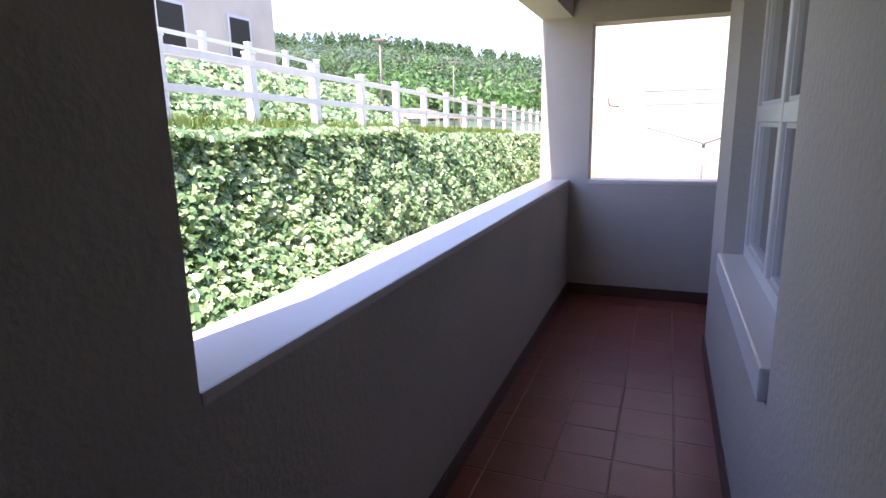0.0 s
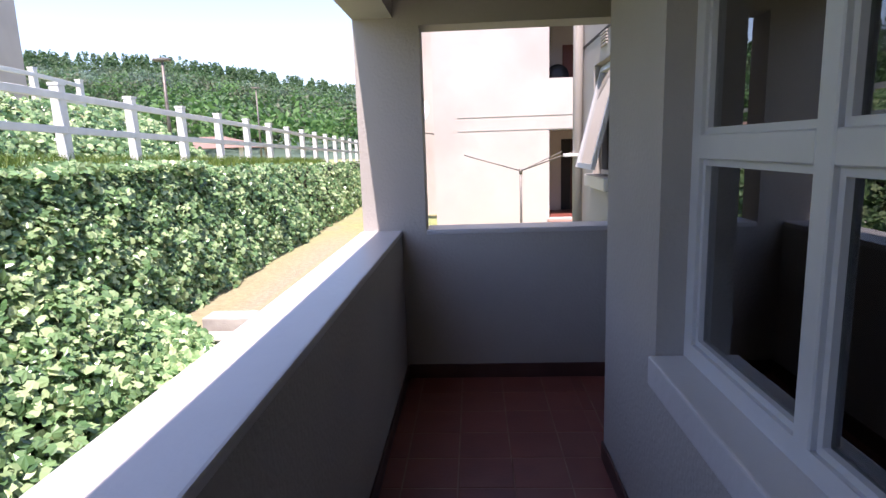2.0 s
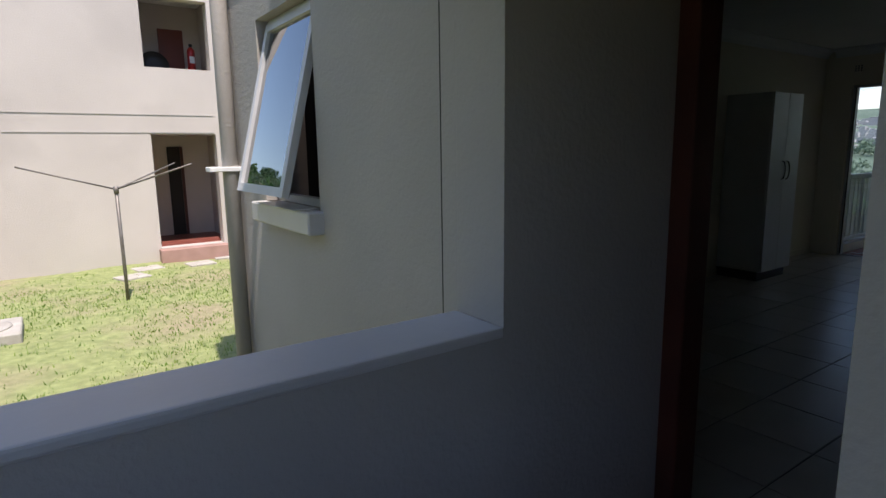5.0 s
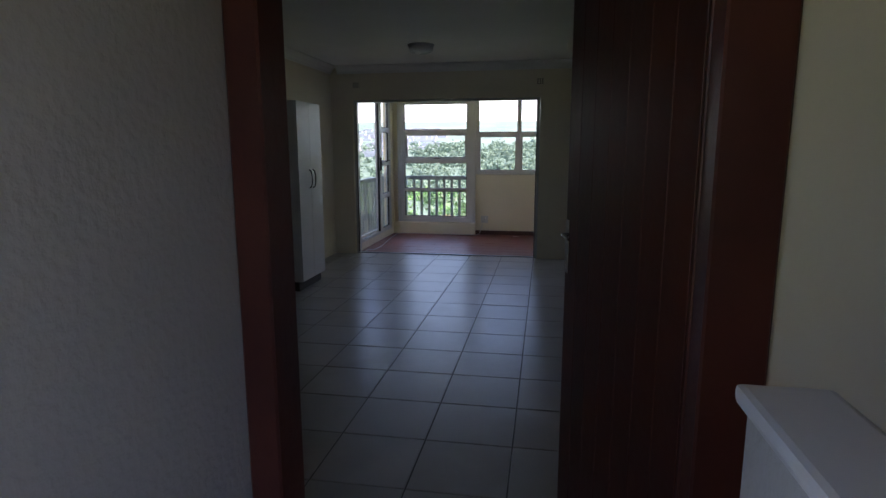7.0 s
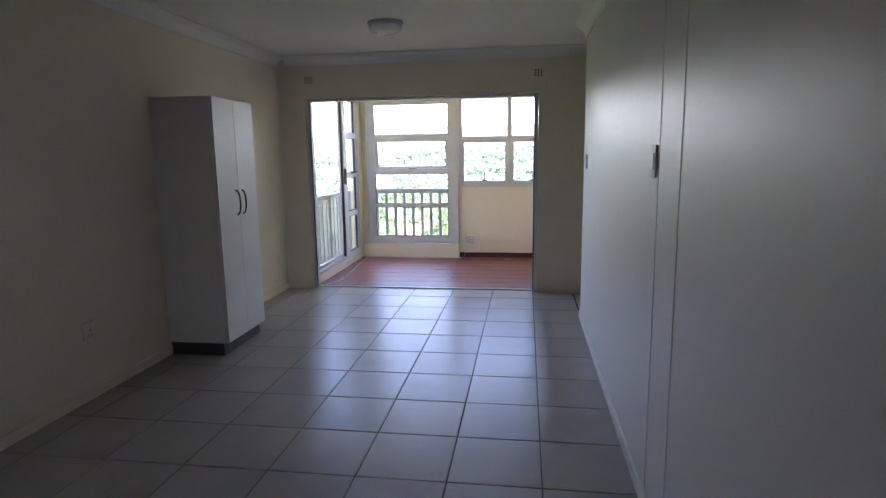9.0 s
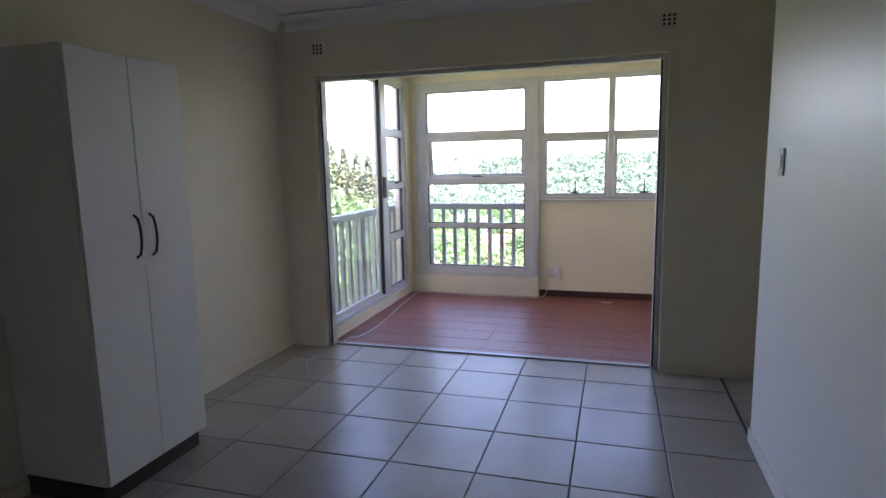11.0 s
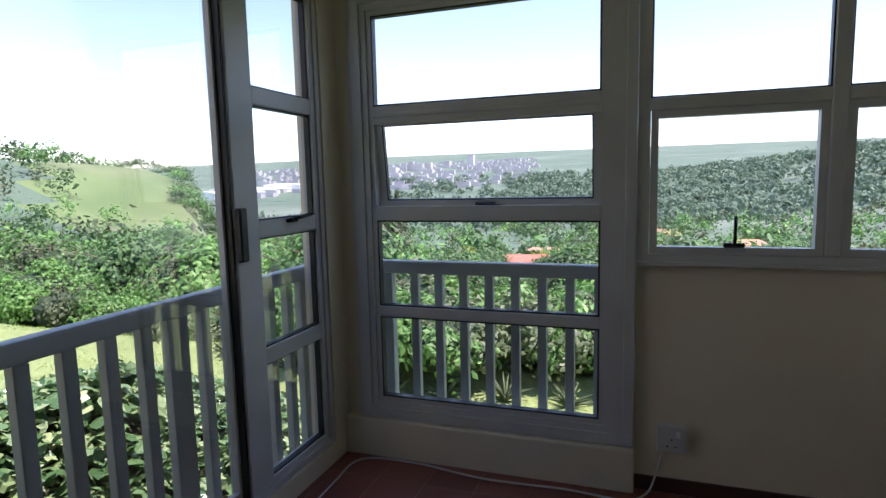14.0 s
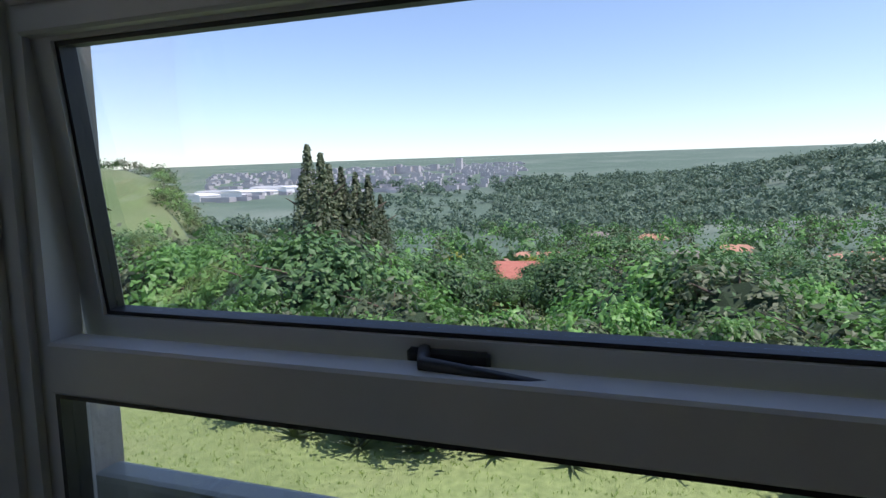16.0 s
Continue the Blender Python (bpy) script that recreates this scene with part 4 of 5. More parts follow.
def woods(name, label, spots, material, seed, per=90, leaf=0.10):
    """A far wood: each tree an uneven crown of leafy clumps."""
    rng = np.random.default_rng(seed)
    V, F = [], []
    P, N, S = [], [], []
    for x, y, r, h, cone in spots:
        z0 = height(x, y)
        if cone:
            zz = rng.uniform(0.1, 1, per)
            an, rr = rng.uniform(0, 6.283, per), r * (1 - zz * 0.85) * np.sqrt(rng.uniform(0.2, 1, per))
            p = np.stack([np.cos(an) * rr, np.sin(an) * rr, zz * h], 1)
            nr = np.stack([np.cos(an), np.sin(an), 0.7 + 0 * an], 1)
        else:
            p, nr = crown_points(rng, per, r, h * 0.55, 9, 0.25)
            p[:, 2] += h * 0.45
        P.append(p + np.array([x, y, z0]))
        N.append(nr)
        S.append(np.full(per, r * leaf * 2) * rng.uniform(0.7, 1.4, per))
    v, f = leaf_quads(np.concatenate(P), np.concatenate(N), np.concatenate(S), rng)
    ob = new(name, mesh_of(name, v, f, material))
    tagged(ob, label, "trees", kind="stuff")


def ivy(name, label, patches, seed, size=0.098):
    """Ivy leaves over a bank; patches: (function of (u, v) to a point and normal, area, leaves per square metre)."""
    rng = np.random.default_rng(seed)
    P, N, S = [], [], []
    for fn, cnt in patches:
        u, v = rng.uniform(0, 1, cnt), rng.uniform(0, 1, cnt)
        p, n = fn(u, v, rng)
        P.append(p)
        N.append(n)
        S.append(rng.uniform(0.6, 1.35, cnt) * size)
    vv, ff = leaf_quads(np.concatenate(P), np.concatenate(N), np.concatenate(S), rng, True)
    tagged(new(name, mesh_of(name, vv, ff, M_IVY)), label, "hedge", kind="stuff")


def bank_strip(y0, y1, d0, z0, d1, z1, thick=0.16):
    """Surface of a planted bank along the hedge line between offsets d0 (foot) and d1 (top)."""
    def fn(u, v, rng):
        y = y0 + (y1 - y0) * u
        hx = -12.5 - 0.02 * y
        drop = 0.022 * np.clip(y, -6, 40)
        lump = 0.04 * np.sin(y * 1.3 + v * 3) + 0.03 * np.sin(y * 4.3 + v * 11) + 0.03 * np.sin(v * 17 - y * 6)
        x = hx - (d0 + (d1 - d0) * v ** 1.4) + lump + rng.uniform(-thick, thick * 0.5, len(u))
        z = z0 + (z1 - drop - z0) * v + 0.03 * np.sin(y * 3.7)
        n = np.stack([np.full(len(u), 0.7), -0.3 + 0 * u, 0.5 + 0.5 * v], 1)
        return np.stack([x, y, z], 1), n
    return fn


ivy("ivy_hedge", "dense dark green ivy covering the garden bank", [
    (bank_strip(-3.0, 5.0, -0.15, -0.72, 0.55, 1.38), 19000),
    (bank_strip(-4.0, 3.1, -1.3, -1.75, 0.1, 0.25), 11500),
    (bank_strip(5.0, 12.0, -0.15, -0.72, 0.55, 1.40), 9000),
    (bank_strip(12.0, 34.0, -0.15, -0.72, 0.55, 1.42), 9500),
    (bank_strip(-3.0, 7.0, 0.35, 1.30, 1.1, 1.46, 0.1), 2500),
], 5)
ivy("ivy_bank", "ivy covered upper garden bank behind the white fence", [
    (bank_strip(-2.0, 15.0, 4.0, 1.3, 5.7, 3.05), 9000)], 6, 0.14)


def trailing_ivy(u, v, rng):
    """Ivy spilling from the bank over the foot of the path."""
    y = -1.0 + 5.0 * u
    reach = 1.5 * np.clip((4.4 - y) / 1.6, 0.05, 1.0)
    x = -12.6 + reach * v + rng.normal(0, 0.04, len(u))
    z = np.array([height(a, b) for a, b in zip(x, y)]) + rng.uniform(0.02, 0.3, len(u)) * (1.05 - 0.6 * v)
    return np.stack([x, y, z], 1), np.stack([0.5 + 0 * u, -0.2 + 0 * u, 0.7 + 0 * u], 1)


ivy("ivy_ground_cover", "dark green ivy trailing over the foot of the path", [(trailing_ivy, 9000)], 17)


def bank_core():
    """Near-black sheet behind the ivy leaves."""
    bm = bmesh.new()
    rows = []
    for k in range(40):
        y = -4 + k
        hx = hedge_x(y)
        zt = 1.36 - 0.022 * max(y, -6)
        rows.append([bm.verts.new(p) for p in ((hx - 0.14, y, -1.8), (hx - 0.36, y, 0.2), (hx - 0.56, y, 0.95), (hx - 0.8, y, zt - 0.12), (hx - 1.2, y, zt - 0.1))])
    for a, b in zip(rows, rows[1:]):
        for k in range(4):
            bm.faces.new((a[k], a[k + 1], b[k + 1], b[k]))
    structure("ground_bank", bm, M_IVY_BACK, "near-black sheet behind the ivy of the bank", "bank")


M_IVY_BACK = mat("near_black_backing", (0.035, 0.035, 0.018), 0.95, (0.02, 0.022, 0.01), 9.0, 0.5, 30)
bank_core()


def grass_tufts(name, label, spots, seed, hgt):
    rng = np.random.default_rng(seed)
    V, F = [], []
    for x, y, z in spots:
        for _ in range(3):
            a = rng.uniform(0, 6.283)
            w, hh = 0.006 + 0.006 * rng.random(), hgt * rng.uniform(0.5, 1.2)
            ca, sa = math.cos(a), math.sin(a)
            le = rng.normal(0, 0.35, 2) * hh
            k = len(V)
            ox, oy = rng.normal(0, 0.03, 2)
            V += [(x + ox - ca * w, y + oy - sa * w, z), (x + ox + ca * w, y + oy + sa * w, z), (x + ox + le[0], y + oy + le[1], z + hh)]
            F.append((k, k + 1, k + 2))
    tagged(new(name, mesh_of(name, V, F, M_GRASSB)), label, "grass", kind="stuff")


rg = np.random.default_rng(11)
sp = []
for _ in range(5200):
    y = rg.uniform(-2, 18)
    d = rg.uniform(0.7, 2.2)
    x = hedge_x(y) - d
    sp.append((x, y, height(x, y) - 0.02))
grass_tufts("terrace_grass", "long bright green grass along the top of the bank", sp, 12, 0.22)
sp = []
for _ in range(9000):
    x, y = rg.uniform(-11.3, -3.5), rg.uniform(2.0, 11.3) ** 1.0
    if rg.random() < 0.3 + 0.7 * (noise.noise(Vector((x * 0.5, y * 0.5, 0))) > -0.05):
        sp.append((x, y, height(x, y) - 0.01))
grass_tufts("lawn_grass", "short patchy sunlit lawn grass", sp, 13, 0.05)
sp = []
for _ in range(7000):
    x, y = rg.uniform(4.5, 13.5), rg.uniform(-2, 22)
    sp.append((x, y, height(x, y) - 0.01))
grass_tufts("lawn_grass", "bright green mown lawn grass below the balcony", sp, 14, 0.07)

# ---------------------------------------------------------------- fences, posts, washing lines


def timber_fence(name, off, y0, y1, gap, seed, zadd):
    t = thing(name, "white painted post and rail fence along the garden terrace", "fence", "white garden fences")
    y, prev = y0, None
    proto = None
    while y < y1:
        x = hedge_x(y) - off
        z = height(x, y) + zadd
        if proto is None:
            bm = block(-0.07, 0.07, -0.07, 0.07, -0.45, 0.92, 0.008)
            cube(bm, -0.078, 0.078, -0.078, 0.078, 0.92, 0.96)
            p = part("post", bm, M_FENCE, t)
            proto = p.data
        else:
            p = link("post", proto, None, t)
        p.matrix_basis = pose(x, y, z)
        if prev:
            for hz in (0.32, 0.78):
                a, b = Vector((prev[0] + 0.06, prev[1], prev[2] + hz)), Vector((x + 0.06, y, z + hz))
                d = b - a
                m = Matrix.Translation(a) @ d.to_track_quat('X', 'Z').to_matrix().to_4x4()
                part("rail", block(0, d.length, -0.02, 0.02, -0.05, 0.05, 0.004, 1, m), M_FENCE, t)
        prev = (x, y, z)
        y += gap


timber_fence("garden_fence", 1.5, -3.8, 34, 1.75, 1, 0.2)
timber_fence("garden_fence", 6.2, -1.0, 12.8, 1.7, 2, 0.0)


def rotary_dryer(x, y, z, h, arm, spread_, label):
    t = thing("washing_line", label, "washing line", "rotary washing lines", at=(x, y, z))
    part("pole", rod([(0, 0, -0.15), (0, 0, h)], 0.025, 10), M_STEEL, t)
    part("hub", rod([(0, 0, h - 0.08), (0, 0, h + 0.02)], 0.035, 10), M_STEEL, t)
    for a in spread_:
        a = radians(a)
        part("arm", rod([(0, 0, h - 0.02), (math.cos(a) * arm, math.sin(a) * arm, h + 0.32)], 0.012, 6), M_STEEL, t)


rotary_dryer(-7.50, 8.7, -0.72, 1.66, 1.12, (176, 36, -38), "galvanised rotary washing line on the lawn")
rotary_dryer(-11.5, 15.5, -0.72, 1.6, 1.25, (170, 40, -30), "galvanised rotary washing line beside the far block")


def manhole(x, y, z):
    t = thing("manhole_cover", "square concrete manhole surround with a round lid", "manhole", at=(x, y, z))
    part("surround", block(-0.42, 0.42, -0.42, 0.42, -0.1, 0.12, 0.015), M_CONC, t)
    part("lid", lathe([(0.33, 0.12), (0.33, 0.135), (0.30, 0.14), (0.05, 0.14)], (0, 0, 0)), M_CONC, t)


manhole(-9.15, 7.75, -0.7)
t = thing("manhole_disc", "round concrete drain lid lying flush in the lawn", "manhole", at=(-10.45, 11.0, -0.72))
part("lid", lathe([(0.42, -0.05), (0.42, 0.03), (0.38, 0.04), (0.05, 0.04)], (0, 0, 0)), M_CONC, t)


def drain_ring(x, y):
    t = thing("drain_chamber", "round concrete drain chamber with a lid on the lawn", "manhole", at=(x, y, height(x, y)))
    part("ring", lathe([(0.38, -0.2), (0.38, 0.34), (0.36, 0.36), (0.30, 0.36)], (0, 0, 0)), M_CONC, t)
    part("lid", lathe([(0.41, 0.36), (0.41, 0.42), (0.38, 0.44), (0.24, 0.44), (0.22, 0.47), (0.05, 0.47)], (0, 0, 0)), M_CONC, t)


drain_ring(7.6, 3.05)


def stepping_slabs():
    proto = block(-0.24, 0.24, -0.2, 0.2, -0.05, 0.04, 0.01)
    me = None
    for k, (x, y, r) in enumerate(((-6.0, 11.0, 8), (-5.4, 11.45, -5), (-7.23, 10.45, 20), (-6.9, 11.1, 12))):
        ob = link("paving_slab", me or proto, M_CONC)
        me = ob.data
        ob.matrix_basis = pose(x, y, -0.71, 0, 0, r)
        tagged(ob, "weathered concrete paving slab laid in the lawn", "slab", "loose paving slabs")


stepping_slabs()


def path_steps():
    t = thing("garden_steps", "short flight of rough concrete block steps beside the ivy", "steps", at=(-11.3, 3.3, -0.7))
    for k in range(4):
        part("step", block(-0.45, 0.15, -0.95 + 0.42 * k, -0.62 + 0.42 * k, -0.5, -0.12 - 0.13 * (3 - k) + 0.32, 0.02, 2), M_CONC, t)


path_steps()


def lamp_post(x, y, h):
    t = thing("street_lamp", "tall grey steel lamp post with a flat head", "lamp post", "lamp posts", at=(x, y, height(x, y)))
    part("pole", rod([(0, 0, -0.3), (0, 0, h)], [0.07, 0.04], 8), M_STEEL, t)
    part("head", block(-0.25, 0.25, -0.1, 0.1, h, h + 0.08, 0.02), M_STEEL, t)


lamp_post(-17.5, 14.3, 4.2 - height(-17.5, 14.3))
lamp_post(-22.0, 34.0, 4.8)


M_BROWNROOF = mat("brown_roof_sheeting", (0.30, 0.19, 0.15), 0.8, (0.22, 0.14, 0.11), 3.0, 0.2, 12)


def gazebo(x, y):
    z = height(x, y)
    t = thing("garden_shelter", "open garden shelter with a low brown hipped roof", "shelter", at=(x, y, z))
    bm = bmesh.new()
    lo = [bm.verts.new(p) for p in ((-2.4, -2.0, 0.9), (2.4, -2.0, 0.9), (2.4, 2.0, 0.9), (-2.4, 2.0, 0.9))]
    up = [bm.verts.new(p) for p in ((-0.6, 0, 1.5), (0.6, 0, 1.5))]
    for f in ((lo[0], lo[1], up[1], up[0]), (lo[1], lo[2], up[1]), (lo[2], lo[3], up[0], up[1]), (lo[3], lo[0], up[0]), tuple(lo[::-1])):
        bm.faces.new(f)
    part("roof", bm, M_BROWNROOF, t)
    for sx in (-2.1, 2.1):
        for sy in (-1.7, 1.7):
            part("post", block(sx - 0.08, sx + 0.08, sy - 0.08, sy + 0.08, -0.3, 0.9, 0.01), M_FENCE, t)


gazebo(-21.5, 26.0)

# ---------------------------------------------------------------- this building and the next blocks
structure("wall_upper_storey", block(PX0, 0.0, -5.8, EY1, 2.6, 5.4), M_PLASTER, "plastered upper storey over the corridor", "wall")
wall("wall_wing", "x", -7.30, -7.10, EY1, 3.32, -1.0, 5.4, [(1.97, 2.75, 1.13, 2.13)], M_PLASTER, "grey-beige plastered wing wall with a small window")
structure("wall_wing_end", block(-7.10, -0.2, 3.32, 3.44, -3.4, 5.4), M_PLASTER, "plastered end of the wing", "wall")
structure("wall_wing_return", block(-7.30, -7.10, 3.32, 3.44, -1.0, 5.4), M_PLASTER, "plastered corner of the wing", "wall")
structure("trim_wing_joint", block(-7.306, -7.30, EY1, 3.32, 2.36, 2.385), M_DARK, "dark joint line in the plaster", "trim")

structure("wall_end_return", block(-7.402, -7.31, EY1 + 0.001, EY1 + 0.075, -0.8, 5.3), M_PLASTER, "plastered return of the end wall", "wall")
structure("trim_wing_gap", block(-7.396, -7.301, EY1 + 0.076, EY1 + 0.09, -0.8, 5.3), M_DARK, "dark vertical joint between end wall and wing", "trim")


def wing_window():
    t = tagged(new("window_5"), "small white top-hung window pushed open over its sill", "window", kind="structure")
    y0, y1, z0, z1 = 1.97, 2.75, 1.13, 2.13
    part("frame", sash_ring("x", -7.23, -7.18, y0 + 0.002, y1 - 0.002, z0 + 0.002, z1 - 0.002, 0.04), M_ALU, t)
    v = part("sash", sash_ring("x", -0.02, 0.015, y0 + 0.03, y1 - 0.03, -0.93, 0, 0.045), M_ALU, t)
    v.matrix_basis = Matrix.Translation((-7.23, 0, z1 - 0.03)) @ Matrix.Rotation(radians(14), 4, 'Y')
    pane("x", 0.0, y0 + 0.075, y1 - 0.075, -0.885, -0.045, v, M_GLASS_DARK)
    part("sill", block(-7.38, -7.23, y0 - 0.04, y1 + 0.04, z0 - 0.11, z0, 0.008), M_SILL, t)
    part("paper", block(-7.40, -7.26, y0 + 0.1, y1 - 0.12, z0 + 0.001, z0 + 0.004, 0, 1), M_WHITE, t, "white sheet on the sill")
    # Dark sheet added for the shade inside the wing window.
    structure("wall_dark_bath", block(-6.9, -6.8, 1.3, 3.1, 0.5, 2.5), M_DARK, "dark sheet painting the unlit room behind the wing window", "wall")


wing_window()
t = thing("rain_pipe", "grey-beige painted rain water pipe with a bracket", "pipe")
part("pipe", rod([(-7.36, 3.25, -0.72), (-7.36, 3.25, 5.3)], 0.05, 12), M_PLASTER, t)
part("bracket", block(-7.50, -7.30, 3.19, 3.31, 1.29, 1.32, 0.004), M_FENCE, t)
t = thing("air_vent", "small louvred plaster vent above the wing window", "vent", "airbricks")
for k in range(5):
    part("slat", block(-7.322, -7.301, 2.2, 2.42, 2.24 + 0.025 * k, 2.255 + 0.025 * k, 0.002), M_PLASTER, t)


def next_block():
    Y, z0, z1 = 11.65, -1.0, 8.6
    t = thing("apartment_building", "sunlit beige plastered apartment block with an entrance recess", "building")
    holes = [(-6.55, -5.37, -0.42, 1.77), (-6.55, -5.37, 3.0, 4.27)]
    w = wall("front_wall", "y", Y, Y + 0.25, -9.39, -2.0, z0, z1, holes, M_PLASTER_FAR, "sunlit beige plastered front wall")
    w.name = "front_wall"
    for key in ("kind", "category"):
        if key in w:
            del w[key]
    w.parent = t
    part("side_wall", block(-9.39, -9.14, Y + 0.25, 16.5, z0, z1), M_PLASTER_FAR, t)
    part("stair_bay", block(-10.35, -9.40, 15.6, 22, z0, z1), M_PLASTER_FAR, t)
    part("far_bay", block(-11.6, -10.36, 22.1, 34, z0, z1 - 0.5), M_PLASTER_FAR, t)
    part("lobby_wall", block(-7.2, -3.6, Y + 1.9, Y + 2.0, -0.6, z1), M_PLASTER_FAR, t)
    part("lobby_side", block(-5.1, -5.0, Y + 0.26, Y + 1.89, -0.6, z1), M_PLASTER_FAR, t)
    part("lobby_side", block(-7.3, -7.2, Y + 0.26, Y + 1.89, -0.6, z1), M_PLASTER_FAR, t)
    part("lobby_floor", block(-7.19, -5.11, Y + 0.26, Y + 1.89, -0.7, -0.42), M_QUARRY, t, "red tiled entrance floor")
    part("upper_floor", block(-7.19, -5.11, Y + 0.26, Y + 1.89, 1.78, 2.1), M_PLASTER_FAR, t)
    part("upper_ceiling", block(-7.19, -5.11, Y + 0.26, Y + 1.89, 4.55, 4.75), M_CEIL, t)
    part("entrance_step", block(-6.6, -5.32, Y - 0.25, Y - 0.002, -0.85, -0.43, 0.015, 2), M_STEP, t, "pinkish painted entrance step")
    # The doorway is a dark block; its shade is put into the colour.
    part("doorway_shade", block(-5.98, -5.72, Y + 1.87, Y + 1.899, -0.42, 1.55), M_DARK, t)
    part("inner_door_edge", block(-5.72, -5.66, Y + 1.84, Y + 1.899, -0.42, 1.55), M_MAHOG, t, "dark timber door edge")
    part("red_door", block(-5.95, -5.45, Y + 1.86, Y + 1.899, 2.1, 4.05), M_REDDOOR, t, "dark red flat door")
    for z in (2.13, 1.80):
        part("plaster_line", block(-8.8, -5.4, Y - 0.012, Y - 0.001, z - 0.005, z + 0.005), M_PLASTER, t)
    e = thing("fire_extinguisher", "red fire extinguisher on the upper landing wall", "extinguisher", at=(-5.45, Y + 1.2, 3.35))
    part("cylinder", lathe([(0.05, -0.25), (0.08, -0.22), (0.08, 0.18), (0.04, 0.25)], (0, 0, 0), 14), M_RED, e)
    part("valve", block(-0.03, 0.03, -0.02, 0.02, 0.25, 0.32, 0.005), M_BLACK, e)
    part("label", block(-0.05, 0.05, -0.083, -0.079, -0.08, 0.06), M_WHITE, e, "white label")
    h = thing("hose_reel", "dark fire hose reel on the upper landing", "hose reel", at=(-6.15, Y + 1.5, 3.2))
    bm = lathe([(0.1, -0.1), (0.3, -0.1), (0.3, 0.1), (0.1, 0.1)], (0, 0, 0), 20)
    bmesh.ops.transform(bm, matrix=Matrix.Rotation(radians(90), 4, 'X'), verts=bm.verts[:])
    part("drum", bm, M_BLACK, h)


M_STEP = mat("pink_painted_step", (0.42, 0.25, 0.21), 0.7, (0.34, 0.2, 0.16), 4.0, 0.2)
M_REDDOOR = mat("dark_red_door_paint", (0.16, 0.035, 0.022), 0.45)
M_RED = mat("red_enamel", (0.55, 0.03, 0.03), 0.3)
next_block()


def dish(x, y, z):
    t = thing("satellite_dish", "white satellite dish on a wall bracket", "dish", at=(x, y, z))
    bm = bmesh.new()
    rings = []
    for k in range(6):
        r = 0.08 * k + 0.004
        rings.append([bm.verts.new((r * math.cos(a * 0.2618) , r * math.sin(a * 0.2618) * 1.08, 0.35 * r * r)) for a in range(24)])
    for a, b in zip(rings, rings[1:]):
        for k in range(24):
            f = bm.faces.new((a[k], a[(k + 1) % 24], b[(k + 1) % 24], b[k]))
            f.smooth = True
    bmesh.ops.solidify(bm, geom=bm.faces[:], thickness=0.01)
    bmesh.ops.transform(bm, matrix=look((0, 0, 0), (0.45, 0.75, -0.45)), verts=bm.verts[:])
    part("reflector", bm, M_WHITE, t)
    part("arm", rod([(0, 0, -0.35), (-0.25, -0.45, -0.3)], 0.012, 6), M_STEEL, t)
    part("mast", rod([(0.03, 0.05, 0), (0.12, 0.1, -0.5), (0.5, 0.1, -0.55)], 0.02, 6), M_STEEL, t)


dish(-9.95, 13.6, 2.35)


def far_house(name, x, y, w, d, h, turn, roofm, label, storeys=1, wallm=None):
    z = height(x, y)
    t = thing(name, label, "house", at=(x, y, z))
    t.rotation_euler = (0, 0, radians(turn))
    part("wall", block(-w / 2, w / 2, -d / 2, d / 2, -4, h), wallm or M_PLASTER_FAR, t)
    bm = bmesh.new()
    o = 0.4
    lo = [bm.verts.new(p) for p in ((-w / 2 - o, -d / 2 - o, h), (w / 2 + o, -d / 2 - o, h), (w / 2 + o, d / 2 + o, h), (-w / 2 - o, d / 2 + o, h))]
    up = [bm.verts.new(p) for p in ((-w / 4, 0, h + d * 0.24), (w / 4, 0, h + d * 0.24))]
    for f in ((lo[0], lo[1], up[1], up[0]), (lo[1], lo[2], up[1]), (lo[2], lo[3], up[0], up[1]), (lo[3], lo[0], up[0]), tuple(lo[::-1])):
        bm.faces.new(f)
    part("roof", bm, roofm, t)
    for k in range(max(2, int(w / 3))):
        x0 = -w / 2 + (k + 0.5) * w / max(2, int(w / 3))
        for s in range(storeys):
            part("window", block(x0 - 0.5, x0 + 0.5, -d / 2 - 0.03, -d / 2 - 0.001, 1.0 + 2.8 * s, 2.1 + 2.8 * s), M_DARK, t)


def polar(bearing, dist):
    """Place seen from the tall window: degrees to the left of straight out, metres."""
    a = radians(bearing)
    return 1.2 + dist * math.cos(a), 1.4 + dist * math.sin(a)


M_GREYROOF = mat("grey_roof_tiles", (0.26, 0.22, 0.20), 0.8, (0.2, 0.17, 0.15), 3.0, 0.3, 12)
M_ORANGE = mat("orange_roof_tiles", (0.45, 0.24, 0.16), 0.8, (0.36, 0.18, 0.12), 3.0, 0.3, 12)
far_house("house", *polar(11.0, 62), 9, 7, 3.0, 100, M_ROOF, "house with a bright red tiled roof among trees")
far_house("house", *polar(12.2, 78), 10, 7, 3.0, 85, M_GREYROOF, "house with a grey tiled roof among trees")
far_house("house", *polar(10.5, 130), 16, 10, 3.5, 80, M_ORANGE, "house with an orange tiled roof")
far_house("house", *polar(8.5, 170), 22, 12, 4, 95, M_ORANGE, "long house with an orange tiled roof")
for b, d, k in ((-14, 150, 0), (-9, 210, 1), (-5, 190, 0), (-18, 190, 1), (-20, 130, 0), (-2, 260, 1), (3, 280, 0)):
    far_house("house", *polar(b, d), 13, 9, 3.2, 70 + 13 * k, M_ORANGE if k else M_GREYROOF, "far garden house with a tiled roof")


